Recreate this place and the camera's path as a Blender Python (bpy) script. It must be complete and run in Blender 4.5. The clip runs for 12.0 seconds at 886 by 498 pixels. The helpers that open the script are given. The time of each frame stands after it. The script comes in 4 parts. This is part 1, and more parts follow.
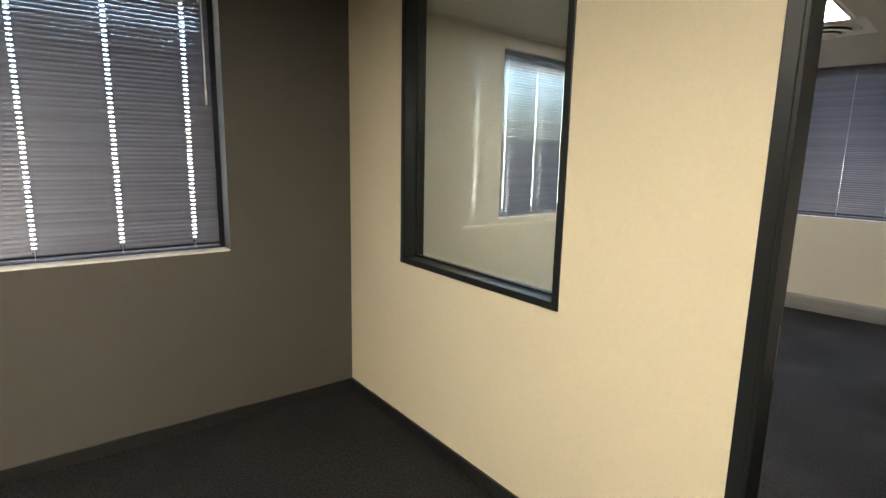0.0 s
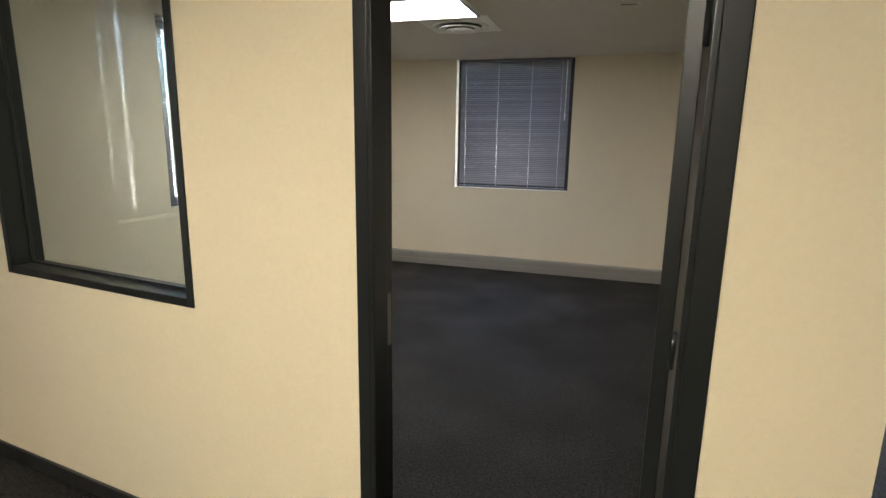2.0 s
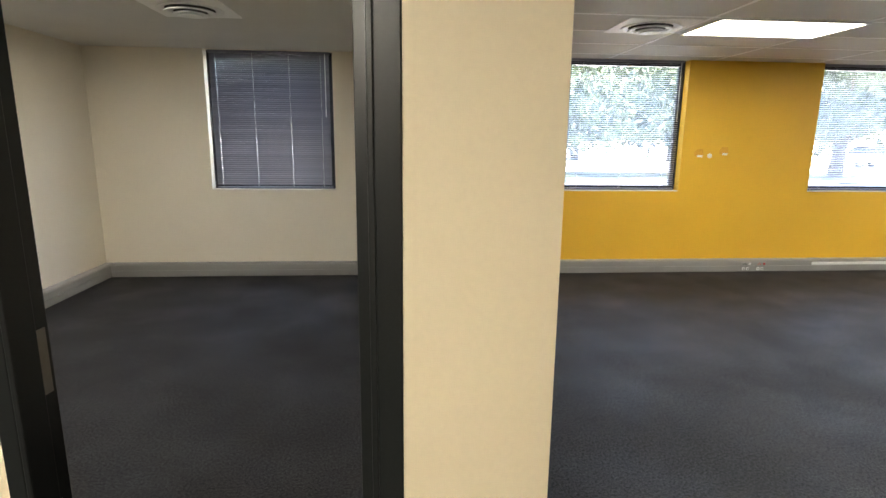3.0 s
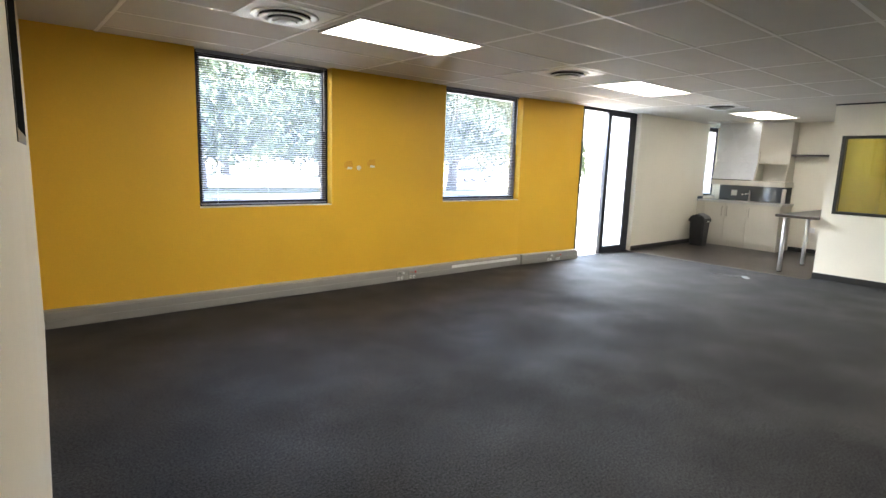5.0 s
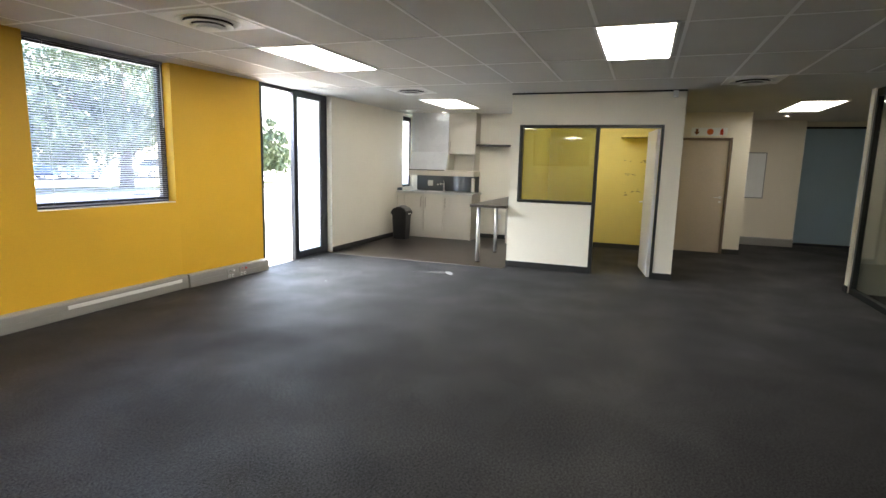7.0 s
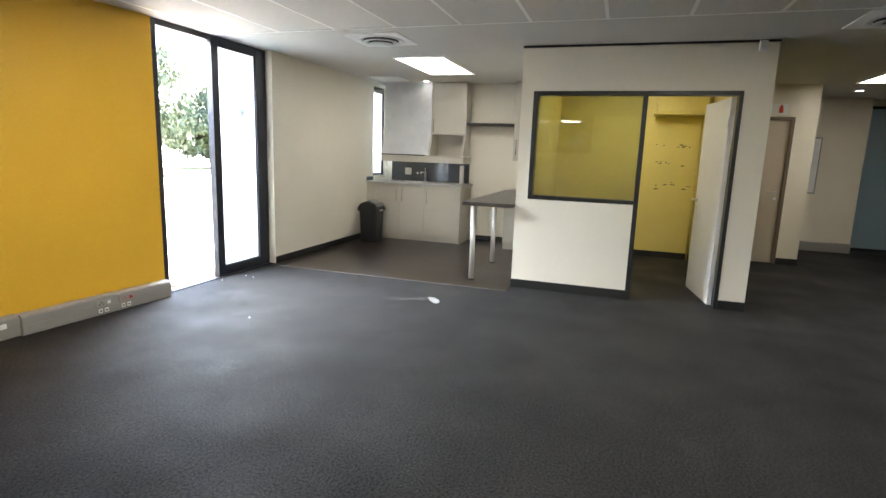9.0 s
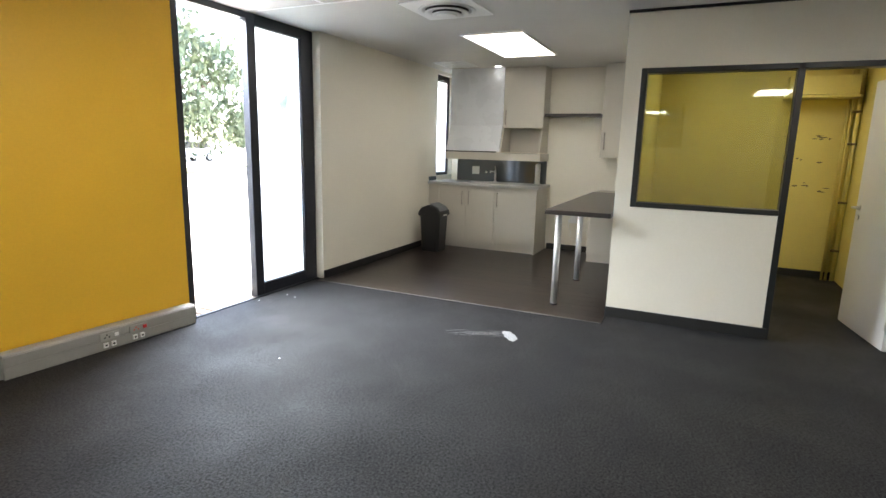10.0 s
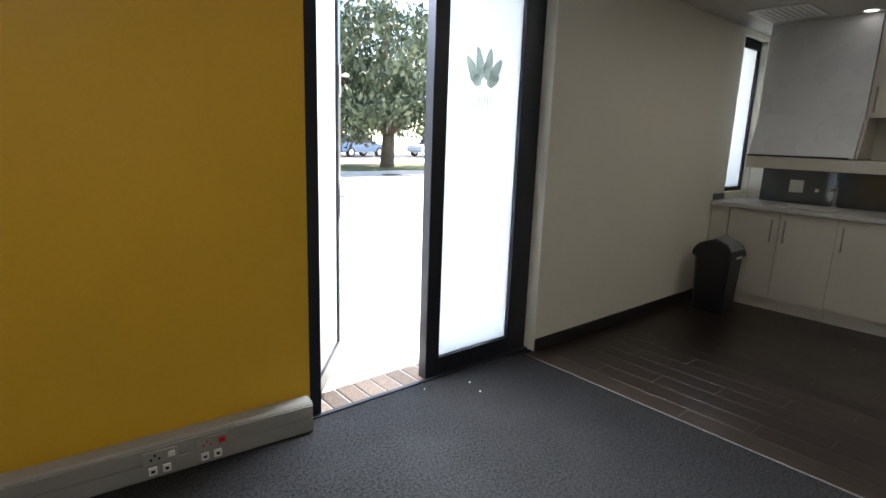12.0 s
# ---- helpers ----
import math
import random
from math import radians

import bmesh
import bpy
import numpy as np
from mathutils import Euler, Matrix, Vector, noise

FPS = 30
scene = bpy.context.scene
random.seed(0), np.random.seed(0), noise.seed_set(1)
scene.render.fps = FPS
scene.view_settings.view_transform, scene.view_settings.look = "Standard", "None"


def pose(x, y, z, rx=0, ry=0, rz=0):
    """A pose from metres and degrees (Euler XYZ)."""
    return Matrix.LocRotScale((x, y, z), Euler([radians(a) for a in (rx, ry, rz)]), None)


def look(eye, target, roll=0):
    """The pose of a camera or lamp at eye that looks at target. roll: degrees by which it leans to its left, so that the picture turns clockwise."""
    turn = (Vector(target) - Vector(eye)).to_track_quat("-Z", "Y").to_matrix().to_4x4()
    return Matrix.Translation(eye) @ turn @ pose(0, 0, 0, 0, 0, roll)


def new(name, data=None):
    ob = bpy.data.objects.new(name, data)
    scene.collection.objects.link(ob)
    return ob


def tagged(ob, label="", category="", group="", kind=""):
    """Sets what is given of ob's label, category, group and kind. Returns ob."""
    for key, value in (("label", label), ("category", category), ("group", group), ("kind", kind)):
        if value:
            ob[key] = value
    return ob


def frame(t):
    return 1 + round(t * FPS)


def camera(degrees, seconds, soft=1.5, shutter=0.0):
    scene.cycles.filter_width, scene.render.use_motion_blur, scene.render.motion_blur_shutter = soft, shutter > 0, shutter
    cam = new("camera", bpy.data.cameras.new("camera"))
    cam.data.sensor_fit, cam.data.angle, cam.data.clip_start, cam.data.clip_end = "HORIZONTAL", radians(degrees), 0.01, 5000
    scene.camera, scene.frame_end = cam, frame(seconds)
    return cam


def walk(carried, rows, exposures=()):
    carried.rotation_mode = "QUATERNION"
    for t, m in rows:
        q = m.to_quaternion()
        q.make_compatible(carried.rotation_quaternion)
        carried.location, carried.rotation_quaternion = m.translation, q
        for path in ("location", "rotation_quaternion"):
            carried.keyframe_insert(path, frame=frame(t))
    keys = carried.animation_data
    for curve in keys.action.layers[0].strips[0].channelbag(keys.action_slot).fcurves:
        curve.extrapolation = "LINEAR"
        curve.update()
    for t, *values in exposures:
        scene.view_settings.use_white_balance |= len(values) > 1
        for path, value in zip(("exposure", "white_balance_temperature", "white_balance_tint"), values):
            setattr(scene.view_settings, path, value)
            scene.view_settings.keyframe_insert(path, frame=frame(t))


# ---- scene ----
cam = camera(79.1, 12.0)

PATH = [
    (0, (-0.017, -0.163, 1.587), (-1.422, 1.214, 1.227), 1.2),
    (0.5, (0.012, -0.1, 1.585), (-1.175, 1.469, 1.224), 1.4),
    (1, (0.053, -0.028, 1.582), (-0.92, 1.68, 1.216), 1.4),
    (1.5, (0.134, 0.037, 1.577), (-0.673, 1.826, 1.191), 1.0),
    (2, (0.244, 0.101, 1.583), (-0.342, 1.97, 1.178), 0.9),
    (2.5, (0.378, 0.188, 1.572), (0.111, 2.132, 1.186), 1.2),
    (2.8, (0.447, 0.227, 1.576), (0.42, 2.188, 1.183), 1.1),
    (3, (0.487, 0.269, 1.569), (0.642, 2.222, 1.169), 0.6),
    (3.5, (0.57, 0.464, 1.479), (1.225, 2.314, 1.093), 1.7),
    (3.7, (0.6, 0.556, 1.497), (1.417, 2.343, 1.126), 1.8),
    (5.3, (1.02, 1.077, 1.494), (2.39, 2.494, 1.155), 1.4),
    (5.5, (1.162, 1.154, 1.482), (2.62, 2.473, 1.118), 1.0),
    (6, (1.541, 1.358, 1.491), (3.237, 2.374, 1.184), 0.7),
    (6.5, (1.942, 1.463, 1.487), (3.762, 2.242, 1.203), 1.0),
    (6.7, (2.092, 1.508, 1.485), (3.945, 2.195, 1.179), 1.2),
    (8.3, (3.64, 2.13, 1.426), (5.491, 2.814, 1.103), 1.9),
    (8.5, (3.865, 2.195, 1.43), (5.718, 2.87, 1.098), 1.2),
    (9, (4.401, 2.405, 1.411), (6.274, 3.009, 1.058), 2.0),
    (9.5, (4.892, 2.643, 1.42), (6.754, 3.275, 1.05), 2.1),
    (10, (5.386, 2.858, 1.413), (7.171, 3.679, 1.039), 1.4),
    (10.5, (5.865, 3.089, 1.419), (7.56, 4.069, 1.009), 1.9),
    (11, (6.38, 3.381, 1.433), (8.012, 4.455, 1.005), 1.4),
    (11.5, (6.803, 3.674, 1.455), (8.219, 5.016, 1.016), 2.4),
    (12, (7.17, 4.11, 1.419), (8.44, 5.6, 1.012), 2.0),
]
EXPOSURES = [(0.0, 4.1), (1.5, 4.0), (2.0, 4.05), (2.6, 4.12), (3.0, 4.2), (3.7, 4.2), (5.2, 3.95), (6.0, 3.87), (8.5, 3.87), (9.5, 3.7), (10.0, 3.58), (10.5, 3.25), (11.0, 3.05), (11.5, 2.75), (12.0, 2.15)]
walk(cam, [(t, look(eye, target, roll)) for t, eye, target, roll in PATH], EXPOSURES)

# ---- world and sun ----
SUN_ELEVATION, SUN_TURN = radians(56), radians(86)
world = bpy.data.worlds.new("world")
scene.world = world
world.use_nodes = True
sky = world.node_tree.nodes.new("ShaderNodeTexSky")
sky.sky_type = "NISHITA"
sky.sun_disc = False
sky.sun_elevation, sky.sun_rotation = SUN_ELEVATION, SUN_TURN
background = world.node_tree.nodes["Background"]
background.inputs["Strength"].default_value = 0.15
world.node_tree.links.new(sky.outputs[0], background.inputs["Color"])
sun_data = bpy.data.lights.new("sun", "SUN")
sun_data.energy, sun_data.angle, sun_data.color = 5.0, radians(0.5), (1.0, 0.95, 0.88)
sun = new("sun", sun_data)
sun_way = Vector((math.sin(SUN_TURN) * math.cos(SUN_ELEVATION), math.cos(SUN_TURN) * math.cos(SUN_ELEVATION), math.sin(SUN_ELEVATION)))
sun.matrix_world = look(sun_way * 60, (0, 0, 0))

# added area lamp in the open entrance's head, standing in for sky light
door_sky = bpy.data.lights.new("door_sky_fill", "AREA")
door_sky.shape, door_sky.size, door_sky.size_y = "RECTANGLE", 0.64, 0.22
door_sky.energy, door_sky.color = 18.0, (0.86, 0.93, 1.0)
door_sky.spread = radians(100)
new("door_sky_fill", door_sky).matrix_world = look((8.70, 6.58, 2.425), (8.95, 5.35, 0.0))

LAMP_GLOW = 1.45          # radiance of the ceiling lamp diffusers
LAMP_TINT = (1.0, 0.96, 0.88)


# ---- materials ----
def material(name, colour, rough=0.6, metal=0.0, grain=0.0, grain_scale=60.0, blotch=0.0, blotch_scale=1.5,
             bump=0.0, bump_scale=120.0, per_piece=0.0, specular=0.5, coat=0.0):
    """A painted or plain surface: fine grain, large soft blotches and relief, in metres."""
    m = bpy.data.materials.new(name)
    m.use_nodes = True
    nt = m.node_tree
    bsdf = nt.nodes["Principled BSDF"]
    bsdf.inputs["Roughness"].default_value = rough
    bsdf.inputs["Metallic"].default_value = metal
    bsdf.inputs["Specular IOR Level"].default_value = specular
    bsdf.inputs["Coat Weight"].default_value = coat
    place = nt.nodes.new("ShaderNodeNewGeometry")

    def noise_of(scale, detail):
        n = nt.nodes.new("ShaderNodeTexNoise")
        n.inputs["Scale"].default_value = scale
        n.inputs["Detail"].default_value = detail
        nt.links.new(place.outputs["Position"], n.inputs["Vector"])
        return n.outputs["Fac"]

    base = nt.nodes.new("ShaderNodeRGB")
    base.outputs[0].default_value = (*colour, 1)
    out = base.outputs[0]

    def vary(fac, amount):
        ramp = nt.nodes.new("ShaderNodeMapRange")
        ramp.inputs["From Min"].default_value, ramp.inputs["From Max"].default_value = 0.3, 0.7
        ramp.inputs["To Min"].default_value, ramp.inputs["To Max"].default_value = 1 - amount, 1 + amount
        nt.links.new(fac, ramp.inputs["Value"])
        mul = nt.nodes.new("ShaderNodeVectorMath")
        mul.operation = "SCALE"
        nt.links.new(out, mul.inputs[0])
        nt.links.new(ramp.outputs[0], mul.inputs["Scale"])
        return mul.outputs[0]

    if grain:
        out = vary(noise_of(grain_scale, 3), grain)
    if blotch:
        out = vary(noise_of(blotch_scale, 4), blotch)
        r = nt.nodes.new("ShaderNodeMapRange")
        r.inputs["From Min"].default_value, r.inputs["From Max"].default_value = 0.3, 0.7
        r.inputs["To Min"].default_value, r.inputs["To Max"].default_value = max(rough - 0.12, 0.02), min(rough + 0.12, 1)
        nt.links.new(noise_of(blotch_scale * 2.3, 3), r.inputs["Value"])
        nt.links.new(r.outputs[0], bsdf.inputs["Roughness"])
    if per_piece:
        info = nt.nodes.new("ShaderNodeObjectInfo")
        ramp = nt.nodes.new("ShaderNodeMapRange")
        ramp.inputs["To Min"].default_value, ramp.inputs["To Max"].default_value = 1 - per_piece, 1 + per_piece
        nt.links.new(info.outputs["Random"], ramp.inputs["Value"])
        mul = nt.nodes.new("ShaderNodeVectorMath")
        mul.operation = "SCALE"
        nt.links.new(out, mul.inputs[0])
        nt.links.new(ramp.outputs[0], mul.inputs["Scale"])
        out = mul.outputs[0]
    nt.links.new(out, bsdf.inputs["Base Color"])
    if bump:
        b = nt.nodes.new("ShaderNodeBump")
        b.inputs["Strength"].default_value = bump
        b.inputs["Distance"].default_value = 0.004
        nt.links.new(noise_of(bump_scale, 4), b.inputs["Height"])
        nt.links.new(b.outputs[0], bsdf.inputs["Normal"])
    return m


def emitter(name, colour, strength):
    m = bpy.data.materials.new(name)
    m.use_nodes = True
    bsdf = m.node_tree.nodes["Principled BSDF"]
    bsdf.inputs["Base Color"].default_value = (0.8, 0.8, 0.8, 1)
    bsdf.inputs["Emission Color"].default_value = (*colour, 1)
    bsdf.inputs["Emission Strength"].default_value = strength
    return m


def clear_glass(name, tint, gloss=0.10):
    """A thin pane: mostly seen through, with a little mirror gloss."""
    m = bpy.data.materials.new(name)
    m.use_nodes = True
    nt = m.node_tree
    nt.nodes.clear()
    o = nt.nodes.new("ShaderNodeOutputMaterial")
    t = nt.nodes.new("ShaderNodeBsdfTransparent")
    t.inputs["Color"].default_value = (*tint, 1)
    g = nt.nodes.new("ShaderNodeBsdfGlossy")
    g.inputs["Roughness"].default_value = 0.02
    weight = nt.nodes.new("ShaderNodeLayerWeight")
    weight.inputs["Blend"].default_value = 0.5
    fres = nt.nodes.new("ShaderNodeMath")
    fres.operation = "POWER"
    fres.inputs[1].default_value = 4.0
    nt.links.new(weight.outputs["Facing"], fres.inputs[0])
    mix = nt.nodes.new("ShaderNodeMixShader")
    boost = nt.nodes.new("ShaderNodeMath")
    boost.operation = "MULTIPLY_ADD"
    boost.inputs[1].default_value, boost.inputs[2].default_value = 0.8, gloss * 0.4
    nt.links.new(fres.outputs[0], boost.inputs[0])
    nt.links.new(boost.outputs[0], mix.inputs[0])
    nt.links.new(t.outputs[0], mix.inputs[1])
    nt.links.new(g.outputs[0], mix.inputs[2])
    nt.links.new(mix.outputs[0], o.inputs["Surface"])
    return m


def frosted_glass(name, colour):
    m = bpy.data.materials.new(name)
    m.use_nodes = True
    nt = m.node_tree
    nt.nodes.clear()
    o = nt.nodes.new("ShaderNodeOutputMaterial")
    t = nt.nodes.new("ShaderNodeBsdfTranslucent")
    t.inputs["Color"].default_value = (*colour, 1)
    d = nt.nodes.new("ShaderNodeBsdfPrincipled")
    d.inputs["Base Color"].default_value = (*colour, 1)
    d.inputs["Roughness"].default_value = 0.35
    mix = nt.nodes.new("ShaderNodeMixShader")
    mix.inputs[0].default_value = 0.25
    nt.links.new(t.outputs[0], mix.inputs[1])
    nt.links.new(d.outputs[0], mix.inputs[2])
    nt.links.new(mix.outputs[0], o.inputs["Surface"])
    return m


CREAM = material("cream_paint", (0.78, 0.71, 0.58), 0.65, grain=0.015, blotch=0.03, blotch_scale=0.9, bump=0.12, bump_scale=90)
PARTITION_PAINT = material("warm_cream_paint", (0.80, 0.70, 0.50), 0.6, grain=0.015, blotch=0.035, blotch_scale=0.8)
WHITE_PAINT = material("white_paint", (0.80, 0.755, 0.645), 0.6, grain=0.012, blotch=0.03, blotch_scale=0.8, bump=0.12, bump_scale=90)
YELLOW_PAINT = material("yellow_paint", (0.80, 0.465, 0.03), 0.55, grain=0.02, blotch=0.035, blotch_scale=0.9, bump=0.12, bump_scale=90)
PALE_YELLOW = material("pale_yellow_paint", (0.74, 0.62, 0.18), 0.55, grain=0.02, blotch=0.06, blotch_scale=1.2, bump=0.12, bump_scale=90)
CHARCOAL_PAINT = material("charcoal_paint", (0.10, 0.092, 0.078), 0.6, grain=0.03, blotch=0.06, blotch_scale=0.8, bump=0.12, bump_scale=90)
CEILING_WHITE = material("ceiling_board", (0.64, 0.62, 0.585), 0.8, grain=0.05, grain_scale=220, blotch=0.03, bump=0.25, bump_scale=300)
GRID_WHITE = material("ceiling_grid_white", (0.90, 0.89, 0.87), 0.45)
CARPET = material("carpet_charcoal", (0.0090, 0.0085, 0.0095), 0.66, grain=0.5, grain_scale=110, blotch=0.20, blotch_scale=0.7, bump=0.9, bump_scale=170, specular=0.40)
CARPET.node_tree.nodes["Principled BSDF"].inputs["Sheen Weight"].default_value = 0.03
CARPET.node_tree.nodes["Principled BSDF"].inputs["Sheen Roughness"].default_value = 0.5
# the carpet's fibres shine unevenly
_nt = CARPET.node_tree
_noise = _nt.nodes.new("ShaderNodeTexNoise")
_noise.inputs["Scale"].default_value, _noise.inputs["Detail"].default_value = 80.0, 4.0
_nt.links.new(_nt.nodes["Geometry"].outputs["Position"], _noise.inputs["Vector"])
_range = _nt.nodes.new("ShaderNodeMapRange")
_range.inputs["From Min"].default_value, _range.inputs["From Max"].default_value = 0.36, 0.64
_range.inputs["To Min"].default_value, _range.inputs["To Max"].default_value = 0.09, 0.48
_nt.links.new(_noise.outputs["Fac"], _range.inputs["Value"])
_nt.links.new(_range.outputs[0], _nt.nodes["Principled BSDF"].inputs["Specular IOR Level"])
BLACK_SKIRT = material("black_skirting", (0.018, 0.018, 0.018), 0.45, grain=0.1, blotch=0.1)
BLACK_FRAME = material("black_powder_coat", (0.014, 0.016, 0.016), 0.36, grain=0.1, grain_scale=200)
NAVY_FRAME = material("dark_aluminium", (0.022, 0.024, 0.032), 0.35, metal=0.2, grain=0.08)
GREY_TRUNK = material("grey_trunking", (0.31, 0.30, 0.275), 0.45, grain=0.02, blotch=0.06)
GREY_TRUNK_DARK = material("grey_trunking_lid", (0.34, 0.335, 0.31), 0.45, grain=0.02, blotch=0.06)
SLAT_DARK = material("blind_slat_grey", (0.15, 0.15, 0.175), 0.4, metal=0.2, per_piece=0.12)
# slats of the open blinds: colour lightened for the sky behind them
SLAT_SKY_LIT = material("blind_slat_sky_lit", (0.27, 0.27, 0.31), 0.35, metal=0.3, per_piece=0.12)
WHITE_PLASTIC = material("white_plastic", (0.82, 0.82, 0.80), 0.35)
RED_PLASTIC = material("red_plastic", (0.55, 0.02, 0.02), 0.35)
ORANGE_INK = material("orange_ink", (0.75, 0.16, 0.03), 0.5)
RED_INK = material("red_ink", (0.62, 0.05, 0.02), 0.5)
BROWN_INK = material("brown_ink", (0.20, 0.07, 0.03), 0.5)
DARK_HOLE = material("dark_recess", (0.01, 0.01, 0.01), 0.8)
CHROME = material("brushed_steel", (0.76, 0.75, 0.73), 0.38, metal=0.75, grain=0.05, grain_scale=200)
CAB_WHITE = material("cabinet_melamine", (0.56, 0.525, 0.455), 0.4, grain=0.01, blotch=0.02)
# white panel with the window's bluish reflection mixed into its colour
PANEL_WINDOW_TINT = material("cabinet_panel_window_tint", (0.74, 0.76, 0.80), 0.3, blotch=0.02)
HANDLE_STEEL = material("satin_handle_steel", (0.36, 0.32, 0.27), 0.4, metal=0.5, grain=0.05)
STRIP_METAL = material("worn_strip_metal", (0.20, 0.19, 0.18), 0.5, metal=0.4, grain=0.2, blotch=0.2)
STONE_GREY = material("pale_grey_stone", (0.50, 0.49, 0.47), 0.3, grain=0.15, grain_scale=300)
SPLASH_GREY = material("grey_glass_splashback", (0.10, 0.115, 0.13), 0.06, coat=0.6)
DARK_TOP = material("dark_laminate", (0.035, 0.028, 0.025), 0.28, grain=0.2, grain_scale=40)
BIN_BLACK = material("black_bin_plastic", (0.014, 0.014, 0.016), 0.4, grain=0.1)
BIN_GREY = material("grey_bin_lid", (0.22, 0.23, 0.24), 0.35)
DOOR_WHITE = material("white_door_paint", (0.74, 0.74, 0.74), 0.4, blotch=0.03)
DOOR_BEIGE = material("beige_door_veneer", (0.56, 0.47, 0.36), 0.45, grain=0.04, blotch=0.05)
DOOR_BROWN = material("brown_door_frame", (0.17, 0.12, 0.08), 0.45, grain=0.06)
SCUFF = material("scuffed_plaster", (0.22, 0.17, 0.08), 0.8, grain=0.2)
STREAK = material("faint_floor_streak", (0.15, 0.15, 0.15), 0.85, grain=0.4, grain_scale=90)
PALE_MARK = material("pale_floor_mark", (0.30, 0.30, 0.30), 0.8, grain=0.3, grain_scale=90)
PAVING = material("light_paving", (0.60, 0.56, 0.51), 0.8, grain=0.12, grain_scale=40, blotch=0.12, blotch_scale=0.4)
KERB = material("concrete_kerb", (0.40, 0.39, 0.37), 0.8, grain=0.1, blotch=0.1)
BRICK = material("paving_brick", (0.27, 0.20, 0.155), 0.85, grain=0.25, grain_scale=90, per_piece=0.35)
ROAD = material("asphalt", (0.06, 0.06, 0.06), 0.85, grain=0.2, blotch=0.15)
GRASS = material("dry_grass", (0.15, 0.16, 0.06), 0.9, grain=0.3, grain_scale=12, blotch=0.2)
BARK = material("bark", (0.13, 0.10, 0.075), 0.9, grain=0.3, grain_scale=14, bump=0.8, bump_scale=20)
LEAF = material("leaf_green", (0.096, 0.120, 0.064), 0.5, blotch=0.35, blotch_scale=1.1)
CAR_BLUE = material("car_paint_blue", (0.10, 0.17, 0.30), 0.25, coat=0.6)
CAR_WHITE = material("car_paint_white", (0.75, 0.75, 0.75), 0.25, coat=0.6)
RUBBER = material("rubber", (0.02, 0.02, 0.02), 0.8)
DARK_GLASS = material("dark_window_glass", (0.02, 0.025, 0.03), 0.08)
GLASS = clear_glass("window_glass", (0.93, 0.95, 0.95))
ROOM_GLASS = clear_glass("partition_glass", (0.92, 0.95, 0.93), 0.2)
BOOTH_GLASS = clear_glass("booth_glass", (0.80, 0.82, 0.70), 0.2)
FROST = frosted_glass("frosted_glass", (0.86, 0.90, 0.92))
EMBLEM = frosted_glass("etched_glass", (0.66, 0.70, 0.66))
FROST_BLUE = frosted_glass("blue_frosted_glass", (0.62, 0.74, 0.82))
DIFFUSER = emitter("lamp_diffuser", LAMP_TINT, LAMP_GLOW)
# stronger warm glow for the unseen panel added over the start bay
WARM_FILL = emitter("warm_fill_diffuser", (1.0, 0.91, 0.75), LAMP_GLOW * 2.8)
# half-strength glow that keeps kitchen, corridor and booth darker
DIM_DIFFUSER = emitter("dim_lamp_diffuser", LAMP_TINT, LAMP_GLOW * 0.5)
SPOT_GLOW = emitter("downlight_glow", (1.0, 0.95, 0.88), 1.4)


def plank_material():
    m = material("dark_wood_plank", (0.031, 0.0215, 0.0175), 0.30, per_piece=0.3, specular=0.4)
    nt = m.node_tree
    bsdf = nt.nodes["Principled BSDF"]
    old = bsdf.inputs["Base Color"].links[0].from_socket
    geo = nt.nodes.new("ShaderNodeNewGeometry")
    stretch = nt.nodes.new("ShaderNodeMapping")
    stretch.inputs["Scale"].default_value = (38, 3.0, 1)
    n = nt.nodes.new("ShaderNodeTexNoise")
    n.inputs["Scale"].default_value, n.inputs["Detail"].default_value = 1.0, 6
    nt.links.new(geo.outputs["Position"], stretch.inputs[0])
    nt.links.new(stretch.outputs[0], n.inputs["Vector"])
    r = nt.nodes.new("ShaderNodeMapRange")
    r.inputs["From Min"].default_value, r.inputs["From Max"].default_value = 0.3, 0.7
    r.inputs["To Min"].default_value, r.inputs["To Max"].default_value = 0.40, 1.05
    nt.links.new(n.outputs["Fac"], r.inputs["Value"])
    mul = nt.nodes.new("ShaderNodeVectorMath")
    mul.operation = "SCALE"
    nt.links.new(old, mul.inputs[0])
    nt.links.new(r.outputs[0], mul.inputs["Scale"])
    nt.links.new(mul.outputs[0], bsdf.inputs["Base Color"])
    return m


PLANK = plank_material()


# ---- mesh helpers ----
def box(bm, x0, x1, y0, y1, z0, z1, m=None):
    v = [bm.verts.new(Vector(p) if m is None else m @ Vector(p)) for p in
         ((x0, y0, z0), (x1, y0, z0), (x1, y1, z0), (x0, y1, z0), (x0, y0, z1), (x1, y0, z1), (x1, y1, z1), (x0, y1, z1))]
    for f in ((3, 2, 1, 0), (4, 5, 6, 7), (0, 1, 5, 4), (1, 2, 6, 5), (2, 3, 7, 6), (3, 0, 4, 7)):
        bm.faces.new([v[i] for i in f])


def soft_box(bm, x0, x1, y0, y1, z0, z1, r=0.004, m=None):
    """A box with bevelled edges."""
    b = bmesh.new()
    box(b, x0, x1, y0, y1, z0, z1)
    bmesh.ops.bevel(b, geom=b.edges[:], offset=r, segments=2, affect="EDGES", profile=0.5)
    if m is not None:
        b.transform(m)
    merge(bm, b)


def merge(bm, b):
    me = bpy.data.meshes.new("scratch")
    b.to_mesh(me)
    b.free()
    bm.from_mesh(me)
    bpy.data.meshes.remove(me)


